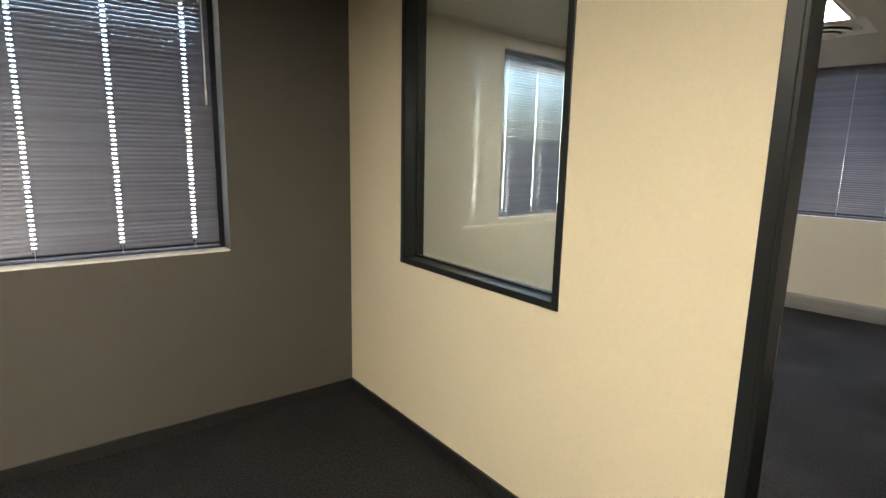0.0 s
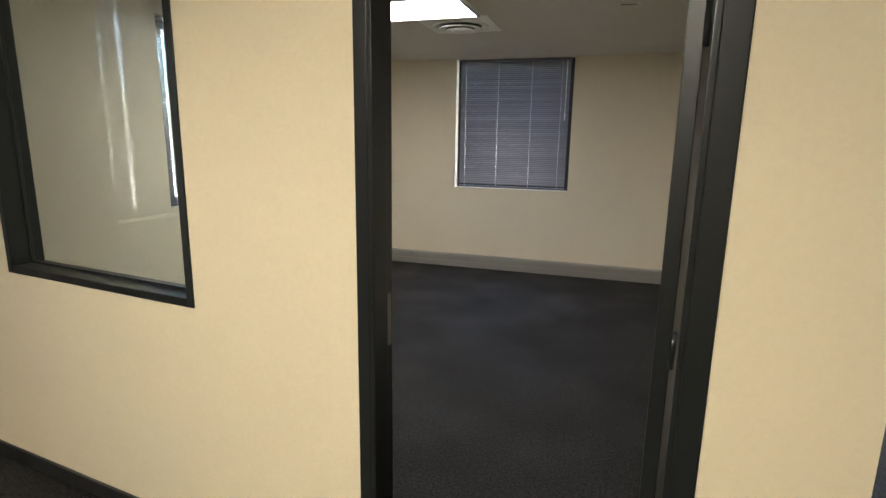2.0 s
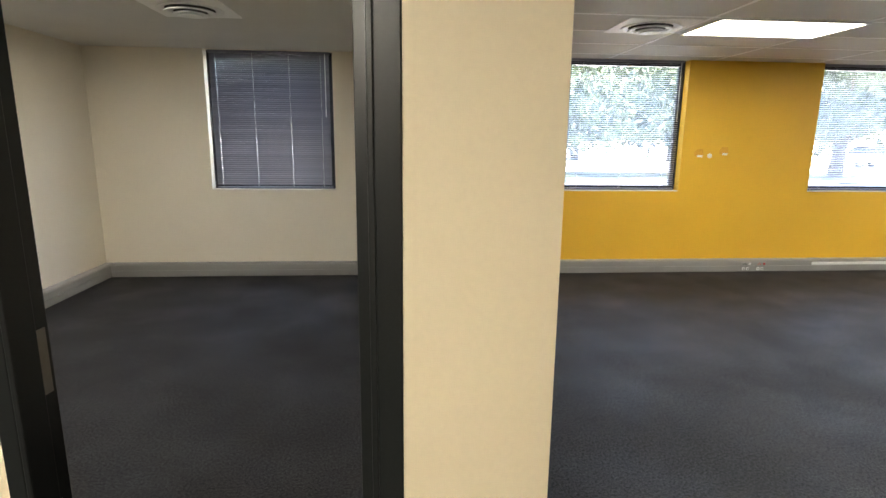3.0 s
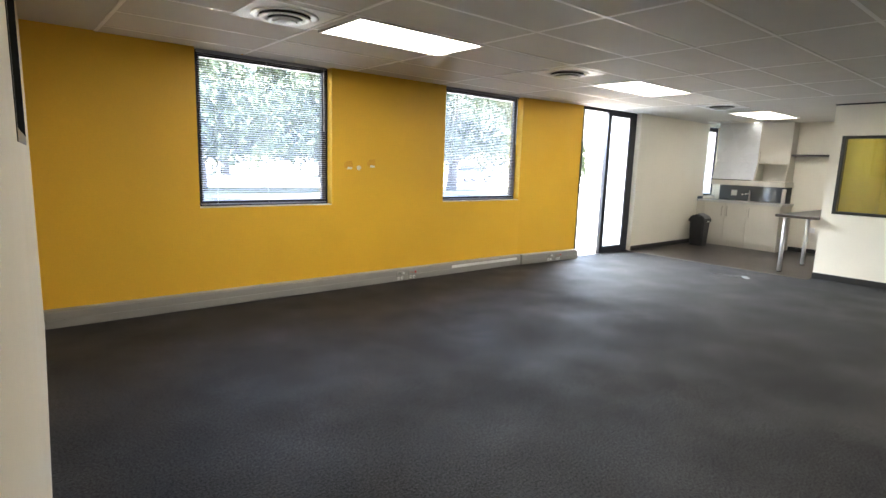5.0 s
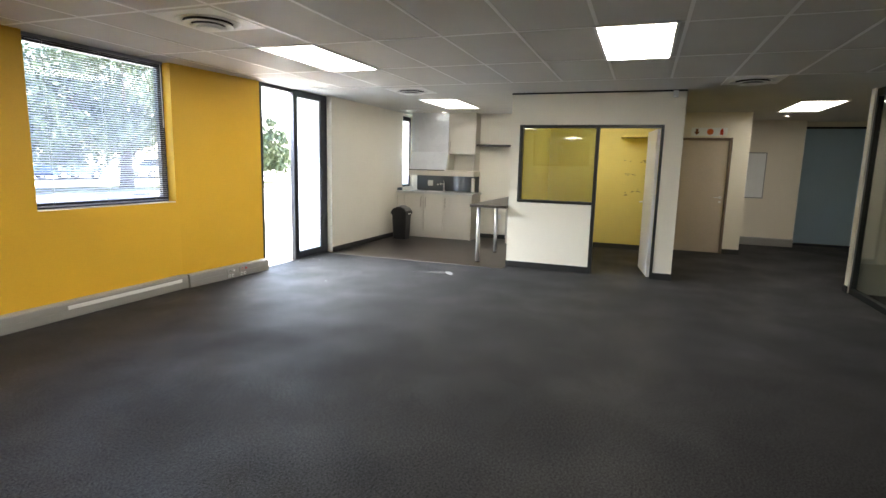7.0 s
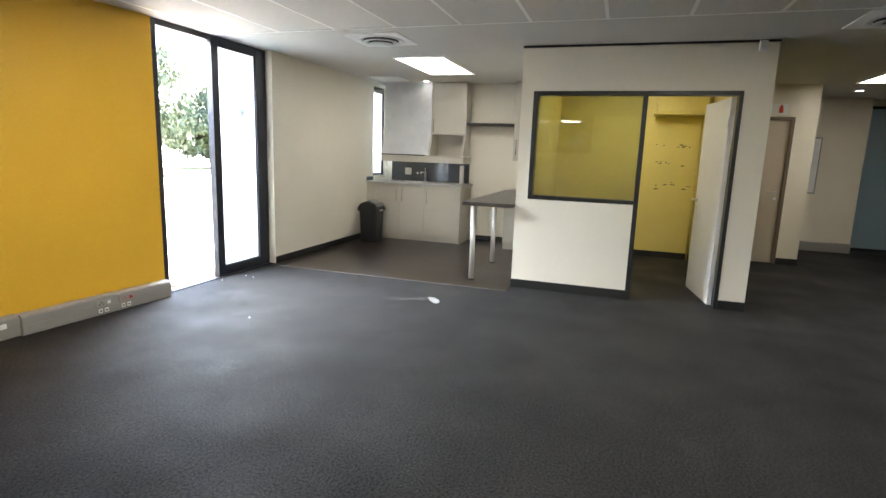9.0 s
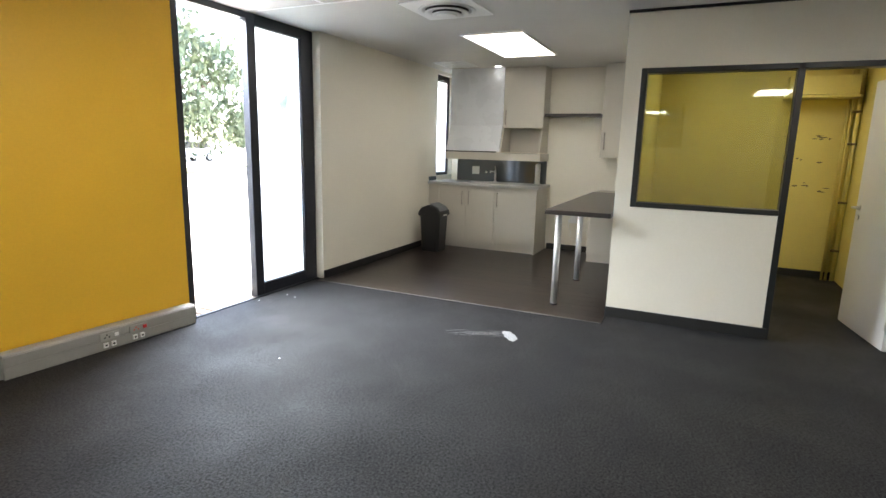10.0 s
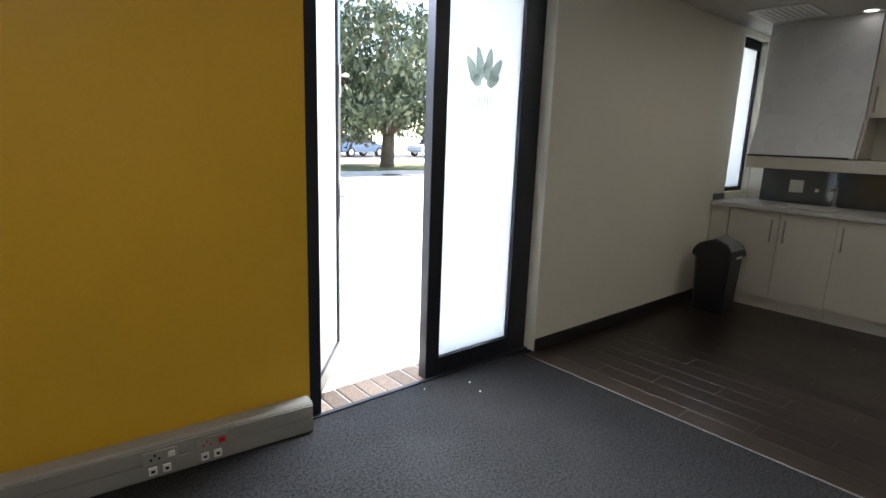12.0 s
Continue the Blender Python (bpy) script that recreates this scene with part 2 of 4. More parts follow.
def tube(bm, a, b, r0, r1=None, n=16):
    """A capped round bar from a to b."""
    a, b = Vector(a), Vector(b)
    r1 = r0 if r1 is None else r1
    turn = (b - a).to_track_quat("Z", "Y").to_matrix()
    ring = [[bm.verts.new(p + turn @ Vector((r * math.cos(k * 2 * math.pi / n), r * math.sin(k * 2 * math.pi / n), 0))) for k in range(n)]
            for p, r in ((a, r0), (b, r1))]
    for k in range(n):
        f = bm.faces.new((ring[0][k], ring[0][(k + 1) % n], ring[1][(k + 1) % n], ring[1][k]))
        f.smooth = True
    bm.faces.new(ring[0][::-1])
    bm.faces.new(ring[1])


def lathe(bm, profile, centre, n=40):
    """A turned body: profile of (radius, z) round a vertical axis."""
    c = Vector(centre)
    rings = []
    for r, z in profile:
        if r < 1e-6:
            rings.append([bm.verts.new(c + Vector((0, 0, z)))])
        else:
            rings.append([bm.verts.new(c + Vector((r * math.cos(k * 2 * math.pi / n), r * math.sin(k * 2 * math.pi / n), z))) for k in range(n)])
    for p, q in zip(rings, rings[1:]):
        for k in range(n):
            j = (k + 1) % n
            if len(p) == 1 and len(q) == 1:
                continue
            if len(p) == 1:
                f = bm.faces.new((p[0], q[j], q[k]))
            elif len(q) == 1:
                f = bm.faces.new((p[k], p[j], q[0]))
            else:
                f = bm.faces.new((p[k], p[j], q[j], q[k]))
            f.smooth = True
    bmesh.ops.recalc_face_normals(bm, faces=bm.faces[:])


def prism(bm, points, axis, lo, hi):
    """A flat outline pushed along an axis ("x", "y" or "z") from lo to hi; points are the other two coordinates in order."""
    def at(p, d):
        return {"x": (d, p[0], p[1]), "y": (p[0], d, p[1]), "z": (p[0], p[1], d)}[axis]
    a = [bm.verts.new(at(p, lo)) for p in points]
    b = [bm.verts.new(at(p, hi)) for p in points]
    n = len(points)
    for k in range(n):
        bm.faces.new((a[k], a[(k + 1) % n], b[(k + 1) % n], b[k]))
    bm.faces.new(a[::-1])
    bm.faces.new(b)
    bmesh.ops.recalc_face_normals(bm, faces=bm.faces[:])


def part(name, bm, mat, parent=None, label=""):
    me = bpy.data.meshes.new(name)
    bm.to_mesh(me)
    bm.free()
    me.materials.append(mat)
    ob = new(name, me)
    if parent is not None:
        ob.parent = parent
        ob.matrix_parent_inverse = parent.matrix_basis.inverted()
    if label:
        ob["label"] = label
    return ob


def thing(name, x, y, z, label, category, group="", kind="", turn=0):
    ob = new(name)
    ob.empty_display_size = 0.1
    ob.matrix_basis = pose(x, y, z, 0, 0, turn)
    return tagged(ob, label, category, group, kind)


def boxes(name, dims, mat, parent=None, label="", soft=0.0, m=None):
    bm = bmesh.new()
    for d in dims:
        if soft:
            soft_box(bm, *d, r=soft, m=m)
        else:
            box(bm, *d, m=m)
    return part(name, bm, mat, parent, label)


def structure(ob, label, category="wall"):
    return tagged(ob, label, category, kind="structure")


def wall_mesh(name, along, face, back, lo, hi, z0, z1, holes, mat, label):
    """A wall along "x" or "y" between two planes, with openings (lo, hi, z0, z1) cut through it."""
    cuts = sorted({lo, hi, *[h[0] for h in holes], *[h[1] for h in holes]})
    bm = bmesh.new()
    for a, b in zip(cuts, cuts[1:]):
        mid = (a + b) / 2
        spans, z = [], z0
        for h in sorted((h for h in holes if h[0] < mid < h[1]), key=lambda h: h[2]):
            if h[2] > z:
                spans.append((z, h[2]))
            z = h[3]
        if z < z1:
            spans.append((z, z1))
        for p, q in spans:
            f, g = min(face, back), max(face, back)
            box(bm, a, b, f, g, p, q) if along == "x" else box(bm, f, g, a, b, p, q)
    bmesh.ops.remove_doubles(bm, verts=bm.verts[:], dist=1e-5)
    return structure(part(name, bm, mat), label)


# ---- plan ----
TOP = 2.50               # ceiling
WEST = -2.868            # outer wall on the window side of the start
NORTH = 6.515            # yellow window wall
PART = 1.81              # glazed partition, near face
BOOTH = 10.06            # front of the small office
SILL, HEAD = 0.985, 2.499
# the start bay stands slightly askew to the window wall
START_BAY = Matrix.Translation((-2.88, 1.80, 0)) @ pose(0, 0, 0, 0, 0, -6.96) @ Matrix.Translation((2.88, -1.81, 0))

# floors
bm = bmesh.new()
box(bm, -3.1, 8.2, -4.6, 6.74, -0.12, 0)
prism(bm, [(-3.1, 1.9), (-3.85, -4.6), (-3.1, -4.6)], "z", -0.12, 0)
box(bm, 8.2, 9.83, -4.6, 6.423, -0.12, 0)
box(bm, 9.83, 16.2, -4.6, 3.43, -0.12, 0)
structure(part("floor", bm, CARPET), "worn charcoal carpet with pale traffic marks", "floor")
structure(boxes("floor_kitchen", [(9.83, 13.2, 3.43, 6.5, -0.12, -0.006)], DARK_HOLE), "dark subfloor under the wood-look planks", "floor")
structure(boxes("trim_floor", [(9.826, 9.836, 3.44, 6.34, 0.0, 0.004)], STRIP_METAL), "thin metal strip between carpet and planks", "trim")

# outer walls
wall_mesh("wall_north_room", "x", NORTH, NORTH + 0.23, -3.1, 1.1, 0, 2.75, [(-1.63, -0.26, SILL, HEAD)], CREAM, "cream painted window wall of the empty office")
wall_mesh("wall_north", "x", NORTH, NORTH + 0.23, 1.1, 7.0, 0, 2.75, [(2.39, 3.82, SILL, HEAD), (5.47, 6.96, SILL, HEAD)], YELLOW_PAINT, "bright yellow painted window wall")
bm = bmesh.new()
prism(bm, [(7.0, NORTH), (8.29, 6.412), (8.29, NORTH + 0.23), (7.0, NORTH + 0.23)], "z", 0, 2.75)
structure(part("wall_north_end", bm, YELLOW_PAINT), "bright yellow wall end beside the entrance")
wall_mesh("wall_north_head", "x", NORTH - 0.1, NORTH + 0.23, 8.29, 9.92, TOP, 2.75, [], CREAM, "wall above the glazed entrance")
wall_mesh("wall_north_kitchen", "x", 6.34, 6.745, 9.92, 13.25, 0, 2.75, [(12.64, 13.18, 0.99, 2.45)], WHITE_PAINT, "off-white painted kitchen wall")
wall_mesh("wall_west_room", "y", WEST, WEST - 0.23, 1.93, 6.745, 0, 2.75, [(3.27, 4.70, 1.03, 2.40)], CREAM, "cream painted outer wall of the empty office")
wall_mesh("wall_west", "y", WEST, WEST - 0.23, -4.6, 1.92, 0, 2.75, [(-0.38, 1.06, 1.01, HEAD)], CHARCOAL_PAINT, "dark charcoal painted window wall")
wall_mesh("wall_south", "x", -4.4, -4.6, -4.0, 16.2, 0, 2.75, [], CREAM, "plain cream wall closing the office")
wall_mesh("wall_east", "y", 16.0, 16.2, -4.4, 6.74, 0, 2.75, [], CREAM, "plain cream end wall")

# partition with door and window
wall_mesh("wall_partition", "x", PART, 1.93, WEST, 0.848, 0, TOP, [(-2.274, -1.137, 0.972, 2.40), (-0.444, 0.515, 0, 2.12)], PARTITION_PAINT, "warm cream dividing wall with a glazed panel and a doorway")
bm = bmesh.new()
prism(bm, [(0.76, 1.475), (0.835, 1.465), (1.10, NORTH), (1.0, NORTH)], "z", 0, 1.52)
prism(bm, [(0.76, 1.475), (0.835, 1.465), (0.926, 3.2), (0.842, 3.2)], "z", 1.52, TOP)
prism(bm, [(0.923, 4.9), (1.015, 4.9), (1.10, NORTH), (1.0, NORTH)], "z", 1.52, TOP)
structure(part("wall_divider", bm, CREAM), "cream dividing wall with a high glazed strip")
bm = bmesh.new()
prism(bm, [(0.840, 3.2), (0.929, 3.2), (0.932, 3.25), (0.842, 3.25)], "z", 1.52, TOP)
prism(bm, [(0.918, 4.85), (1.016, 4.85), (1.018, 4.9), (0.921, 4.9)], "z", 1.52, TOP)
prism(bm, [(0.842, 3.25), (0.932, 3.25), (1.016, 4.85), (0.918, 4.85)], "z", 1.52, 1.565)
window_divider = structure(part("window_divider", bm, BLACK_FRAME), "high internal window strip in a dark frame", "window")
bm = bmesh.new()
prism(bm, [(0.884, 3.25), (0.890, 3.25), (0.970, 4.85), (0.964, 4.85)], "z", 1.565, TOP)
part("pane", bm, ROOM_GLASS, window_divider)

# small office (booth), its back rooms and the corridor
wall_mesh("wall_booth_front", "y", BOOTH, BOOTH + 0.10, 1.165, 3.44, 0, TOP, [(2.26, 3.315, 0.965, 2.06), (1.40, 2.26, 0, 2.06)], WHITE_PAINT, "off-white front of the small glazed office")
wall_mesh("wall_booth_kitchen", "x", 3.36, 3.44, BOOTH + 0.10, 13.0, 0, TOP, [], WHITE_PAINT, "off-white wall between kitchen and small office")
wall_mesh("wall_booth_inner", "x", 3.33, 3.356, BOOTH + 0.102, 12.8, 0, TOP, [], PALE_YELLOW, "yellow inside wall of the small office")
wall_mesh("wall_booth_back", "y", 12.80, 12.90, 1.27, 3.356, 0, TOP, [], PALE_YELLOW, "scuffed yellow back wall of the small office")
wall_mesh("wall_booth_side", "x", 1.165, 1.27, BOOTH + 0.10, 13.1, 0, TOP, [], PALE_YELLOW, "yellow side wall of the small office")
wall_mesh("wall_kitchen_back", "y", 12.97, 13.2, 3.44, 6.135, 0, TOP, [], WHITE_PAINT, "off-white back wall of the kitchen")
wall_mesh("wall_kitchen_corner", "y", 13.2, 13.25, 6.0, 6.34, 0, TOP, [], WHITE_PAINT, "off-white recessed corner beside the kitchen window")
wall_mesh("wall_corridor", "y", 13.10, 13.22, -0.08, 1.165, 0, TOP, [(0.19, 1.08, 0, 2.06)], CREAM, "cream corridor wall with a closed door")
wall_mesh("wall_corridor_return", "x", -0.08, 0.02, 13.22, 14.85, 0, TOP, [], CREAM, "cream return wall of the corridor")
wall_mesh("wall_far", "y", 14.85, 15.0, -1.30, -0.08, 0, TOP, [], CREAM, "cream end wall with a white board")
wall_mesh("wall_far_head", "y", 15.20, 15.35, -4.4, -1.30, 2.40, TOP, [], CREAM, "wall strip over the frosted glazing")
wall_mesh("wall_far_return", "x", -1.30, -1.20, 15.0, 15.35, 0, TOP, [], CREAM, "short cream return wall")

# ceiling: boards, and the exposed grid of the open office
bm = bmesh.new()
box(bm, -4.0, 16.2, -4.6, 6.75, TOP, TOP + 0.1)
for k in range(-1, 9):
    for j in range(-9, 6):
        x, y = 0.37 + 1.24 * k, 3.21 + 0.603 * j
        if x + 1.24 < 9.4 and x > 0.9:
            box(bm, x + 0.014, x + 1.226, y + 0.014, y + 0.589, TOP - 0.006, TOP + 0.001)
structure(part("ceiling", bm, CEILING_WHITE), "pale grey mineral ceiling boards", "ceiling")
bm = bmesh.new()
for k in range(0, 9):
    x = 0.37 + 1.24 * k
    if 0.9 < x < 9.4:
        box(bm, x - 0.013, x + 0.013, -2.2, 6.5, TOP - 0.009, TOP + 0.002)
for j in range(-9, 6):
    y = 3.21 + 0.603 * j
    box(bm, 1.61, 9.05, y - 0.013, y + 0.013, TOP - 0.0085, TOP + 0.002)
structure(part("ceiling_grid", bm, GRID_WHITE), "white exposed ceiling grid bars", "ceiling")


# ---- skirting and trunking ----
def skirting(name, dims):
    structure(boxes(name, dims, BLACK_SKIRT, soft=0.003), "black painted skirting board", "baseboard")


skirting("baseboard_partition", [(WEST, -0.444, PART - 0.014, PART + 0.001, 0, 0.07)])
skirting("baseboard_west", [(WEST - 0.001, WEST + 0.014, -4.4, PART - 0.014, 0, 0.07)])
skirting("baseboard_stub", [(0.515, 0.852, PART - 0.014, PART + 0.001, 0, 0.07)])
skirting("baseboard_kitchen", [(9.925, 12.97, 6.326, 6.341, 0, 0.085)])
skirting("baseboard_kitchen_back", [(12.956, 12.971, 3.44, 4.70, 0, 0.085)])
skirting("baseboard_booth", [(BOOTH - 0.014, BOOTH + 0.001, 2.215, 3.444, 0, 0.09), (BOOTH - 0.014, BOOTH + 0.001, 1.16, 1.40, 0, 0.09)])
skirting("baseboard_booth_back", [(12.786, 12.801, 1.27, 3.33, 0, 0.09)])
skirting("baseboard_corridor", [(13.086, 13.101, -0.09, 0.19, 0, 0.09)])
structure(boxes("trim_booth", [(BOOTH - 0.012, BOOTH + 0.001, 1.16, 3.445, TOP - 0.022, TOP - 0.001)], BLACK_SKIRT), "black shadow strip under the ceiling", "trim")


def trunking(name, along, a0, a1, face, way, label, turn=None):
    """Two-channel skirting trunking: back box, upper lid, lower lid with a groove between."""
    bm, lid = bmesh.new(), bmesh.new()
    d = 0.085 * way
    prof = [(face, 0), (face + d * 0.92, 0), (face + d * 0.92, 0.143), (face + d * 0.80, 0.153), (face, 0.153)]
    prism(bm, [(p, z) for p, z in prof] if along == "x" else [(p, z) for p, z in prof], "x" if along == "x" else "y", a0, a1)
    for z0, z1 in ((0.010, 0.072), (0.081, 0.137)):
        lo, hi = sorted((face + d * 0.90, face + d))
        box(lid, a0 + 0.002, a1 - 0.002, lo, hi, z0, z1) if along == "x" else box(lid, lo, hi, a0 + 0.002, a1 - 0.002, z0, z1)
    if turn is not None:
        bm.transform(turn)
        lid.transform(turn)
    ob = structure(part(name, bm, GREY_TRUNK), label, "trunking")
    part("lid", lid, GREY_TRUNK, ob)
    return ob


trunking("trim_trunking_north", "x", 1.1, 7.0, NORTH, -1, "grey plastic cable trunking along the yellow wall")
BEND = pose(7.0, NORTH - 0.03, 0, 0, 0, -4.57)     # the wall end by the entrance
trunking("trim_trunking_entrance", "x", -0.004, 1.262, 0, -1, "grey plastic cable trunking beside the entrance", BEND)
trunking("trim_trunking_room", "x", WEST + 0.085, 1.0, NORTH, -1, "grey plastic cable trunking along the office wall")
trunking("trim_trunking_room_west", "y", 1.95, NORTH, WEST, 1, "grey plastic cable trunking along the office wall")
trunking("trim_trunking_far", "y", -1.29, -0.09, 14.85, -1, "grey plastic cable trunking at the end wall")
bm = bmesh.new()
prism(bm, [(0.73, 2.9), (0.828, 2.9), (0.997, NORTH - 0.085), (0.91, NORTH - 0.085)], "z", 0, 0.153)
structure(part("trim_trunking_divider", bm, GREY_TRUNK), "grey plastic cable trunking along the divider", "trunking")


# ---- windows with blinds ----
def blind(name, along, lo, hi, z0, z1, plane, tilt, mat, label, cords, bottom=True, wand=None, hole=0.008):
    """Venetian blind: head rail, slats with cord holes, bottom rail, ladder cords, tilt wand."""
    w = hi - lo
    m = pose(lo, plane, 0) if along == "x" else Matrix.Translation((plane, lo, 0)) @ pose(0, 0, 0, 0, 0, 90)
    root = new(name)
    root.matrix_basis = m @ pose(w / 2, 0, z1)
    tagged(root, label, "blind", "venetian blinds")
    mi = root.matrix_basis.inverted()

    def add(pname, bm, mt):
        me = bpy.data.meshes.new(pname)
        bm.to_mesh(me)
        bm.free()
        me.materials.append(mt)
        ob = new(pname, me)
        ob.parent = root
        return ob
    bm = bmesh.new()
    soft_box(bm, -w / 2 + 0.006, w / 2 - 0.006, -0.016, 0.016, -0.034, -0.002, r=0.003)
    add("head_rail", bm, mat)
    if bottom:
        bm = bmesh.new()
        soft_box(bm, -w / 2 + 0.01, w / 2 - 0.01, -0.013, 0.013, z0 - z1 + 0.012, z0 - z1 + 0.026, r=0.003)
        add("bottom_rail", bm, mat)
    # one slat mesh: three strips across a shallow arc, holes where the cords pass
    half = 0.0125
    xs = [-w / 2 + 0.012]
    for c in cords:
        xs += [-w / 2 + w * c - hole, -w / 2 + w * c + hole]
    xs.append(w / 2 - 0.012)
    rows = [(-half, 0.0), (-0.0042, 0.0016), (0.0042, 0.0016), (half, 0.0)]
    bm = bmesh.new()
    grid = [[bm.verts.new((x, y, z)) for y, z in rows] for x in xs]
    for i in range(len(xs) - 1):
        for j in range(3):
            if i % 2 == 1 and j == 1:
                continue
            f = bm.faces.new((grid[i][j], grid[i + 1][j], grid[i + 1][j + 1], grid[i][j + 1]))
            f.smooth = True
    slat = bpy.data.meshes.new("slat")
    bm.to_mesh(slat)
    bm.free()
    slat.materials.append(mat)
    pitch = 0.0222
    n = int((z1 - z0 - 0.07) / pitch)
    rnd = random.Random(name)
    for k in range(n):
        ob = new("slat", slat)
        ob.parent = root
        ob.matrix_basis = pose(rnd.uniform(-0.001, 0.001), 0, -0.05 - pitch * k, tilt + rnd.uniform(-1.2, 1.2), 0, rnd.uniform(-0.05, 0.05))
    for c in cords:
        bm = bmesh.new()
        for y in (-0.0128, 0.0128):
            tube(bm, (-w / 2 + w * c, y, -0.03), (-w / 2 + w * c, y, z0 - z1 + 0.02), 0.0008, n=5)
        add("ladder_cord", bm, WHITE_PLASTIC)
    if wand:
        bm = bmesh.new()
        x = -w / 2 + w * wand
        tube(bm, (x, -0.03, -0.03), (x, -0.034, -0.62), 0.004, n=8)
        tube(bm, (x, -0.034, -0.62), (x, -0.034, -0.70), 0.006, 0.005, n=8)
        add("tilt_wand", bm, WHITE_PLASTIC)
    return root


def window(name, along, lo, hi, z0, z1, face, out, label):
    """Aluminium window set deep in its reveal, with one pane and a white sill board. out: +1 or -1, towards outdoors."""
    f0, f1 = sorted((face + out * 0.11, face + out * 0.16))
    g = face + out * 0.135
    t = 0.07
    bars = [(lo, hi, z0, z0 + t), (lo, hi, z1 - t, z1), (lo, lo + t, z0 + t, z1 - t), (hi - t, hi, z0 + t, z1 - t)]
    put = (lambda a, b, c, d, p, q: (a, b, p, q, c, d)) if along == "x" else (lambda a, b, c, d, p, q: (p, q, a, b, c, d))
    ob = structure(boxes(name, [put(a, b, c, d, f0, f1) for a, b, c, d in bars], NAVY_FRAME), label, "window")
    pane = boxes("pane", [put(lo + t, hi - t, z0 + t, z1 - t, g - 0.003, g + 0.003)], GLASS, ob)
    pane.visible_shadow = False
    s0, s1 = sorted((face + out * 0.004, face + out * 0.11))
    boxes("sill", [put(lo + 0.001, hi - 0.001, z0 - 0.001, z0 + 0.008, s0, s1)], WHITE_PAINT, ob, "white painted sill")
    bm = bmesh.new()
    mid = (lo + hi) / 2
    h0, h1 = sorted((face + out * 0.085, face + out * 0.111))
    a, b, c, d, p, q = put(mid - 0.06, mid + 0.06, z0 + 0.015, z0 + 0.03, h0, h1)
    soft_box(bm, a, b, c, d, p, q, r=0.004)
    part("window_handle", bm, BLACK_FRAME, ob)
    return ob


window("window_1", "x", 2.39, 3.82, SILL, HEAD, NORTH, 1, "dark aluminium window in the yellow wall")
window("window_2", "x", 5.47, 6.96, SILL, HEAD, NORTH, 1, "dark aluminium window in the yellow wall")
window("window_3", "x", -1.63, -0.26, SILL, HEAD, NORTH, 1, "dark aluminium window of the empty office")
window("window_4", "y", 3.27, 4.70, 1.03, 2.40, WEST, -1, "dark aluminium window in the side wall of the empty office")
window("window_5", "y", -0.38, 1.06, 1.01, HEAD, WEST, -1, "dark aluminium window in the charcoal wall")
blind("venetian_blind", "x", 2.42, 3.79, SILL + 0.01, HEAD, NORTH + 0.075, 23, SLAT_SKY_LIT, "open dark aluminium venetian blind in front of the window", (0.12, 0.5, 0.88), wand=0.965)
blind("venetian_blind", "x", 5.50, 6.93, SILL + 0.01, HEAD, NORTH + 0.075, 23, SLAT_SKY_LIT, "open dark aluminium venetian blind in front of the window", (0.12, 0.5, 0.88), wand=0.965)
blind("venetian_blind", "x", -1.60, -0.29, SILL + 0.01, HEAD, NORTH + 0.06, 67, SLAT_DARK, "half-closed grey venetian blind in the empty office", (0.06, 0.36, 0.66, 0.92), wand=0.96, hole=0.0015)
blind("venetian_blind", "y", 3.30, 4.67, 1.04, 2.40, WEST - 0.06, 64, SLAT_DARK, "half-closed grey venetian blind in the side window", (0.06, 0.36, 0.66, 0.92))
start_blind = blind("venetian_blind", "y", -0.35, 1.03, 1.02, HEAD, WEST - 0.06, 70, SLAT_DARK, "half-closed grey venetian blind against the charcoal wall", (0.12, 0.39, 0.65, 0.90), wand=0.965, hole=0.010)

# kitchen window
kw = structure(boxes("window_kitchen", [(12.64, 12.68, 6.40, 6.45, 0.99, 2.45), (13.14, 13.18, 6.40, 6.45, 0.99, 2.45), (12.68, 13.14, 6.40, 6.45, 0.99, 1.03), (12.68, 13.14, 6.40, 6.45, 2.36, 2.45)], NAVY_FRAME), "narrow dark-framed kitchen window", "window")
boxes("pane", [(12.68, 13.14, 6.42, 6.426, 1.03, 2.36)], FROST, kw)

# internal window of the partition
pw = structure(boxes("window_partition", [
    (-2.274, -2.240, PART - 0.006, 1.94, 0.972, 2.40), (-1.171, -1.137, PART - 0.006, 1.94, 0.972, 2.40),
    (-2.240, -1.171, PART - 0.006, 1.94, 0.972, 1.004), (-2.240, -1.171, PART - 0.006, 1.94, 2.368, 2.40)], BLACK_FRAME, soft=0.003), "fixed internal window in a black steel frame", "window")
boxes("bead", [(-2.240, -2.228, 1.882, 1.892, 1.004, 2.368), (-1.183, -1.171, 1.882, 1.892, 1.004, 2.368), (-2.228, -1.183, 1.882, 1.892, 1.004, 1.014), (-2.228, -1.183, 1.882, 1.892, 2.356, 2.368)], BLACK_FRAME, pw)
boxes("pane", [(-2.236, -1.175, 1.893, 1.899, 1.006, 2.364)], ROOM_GLASS, pw)


# ---- doors ----
def lever(bm, m):
    """A lever handle with round rose, in a local frame: the face is the xz-plane, the lever points along +x, stands out along -y."""
    b = bmesh.new()
    tube(b, (0, 0, 0), (0, -0.008, 0), 0.026, n=20)
    tube(b, (0, -0.008, 0), (0, -0.052, 0), 0.010, n=12)
    tube(b, (-0.008, -0.052, 0), (0.115, -0.052, 0), 0.0095, n=12)
    b.transform(m)
    merge(bm, b)


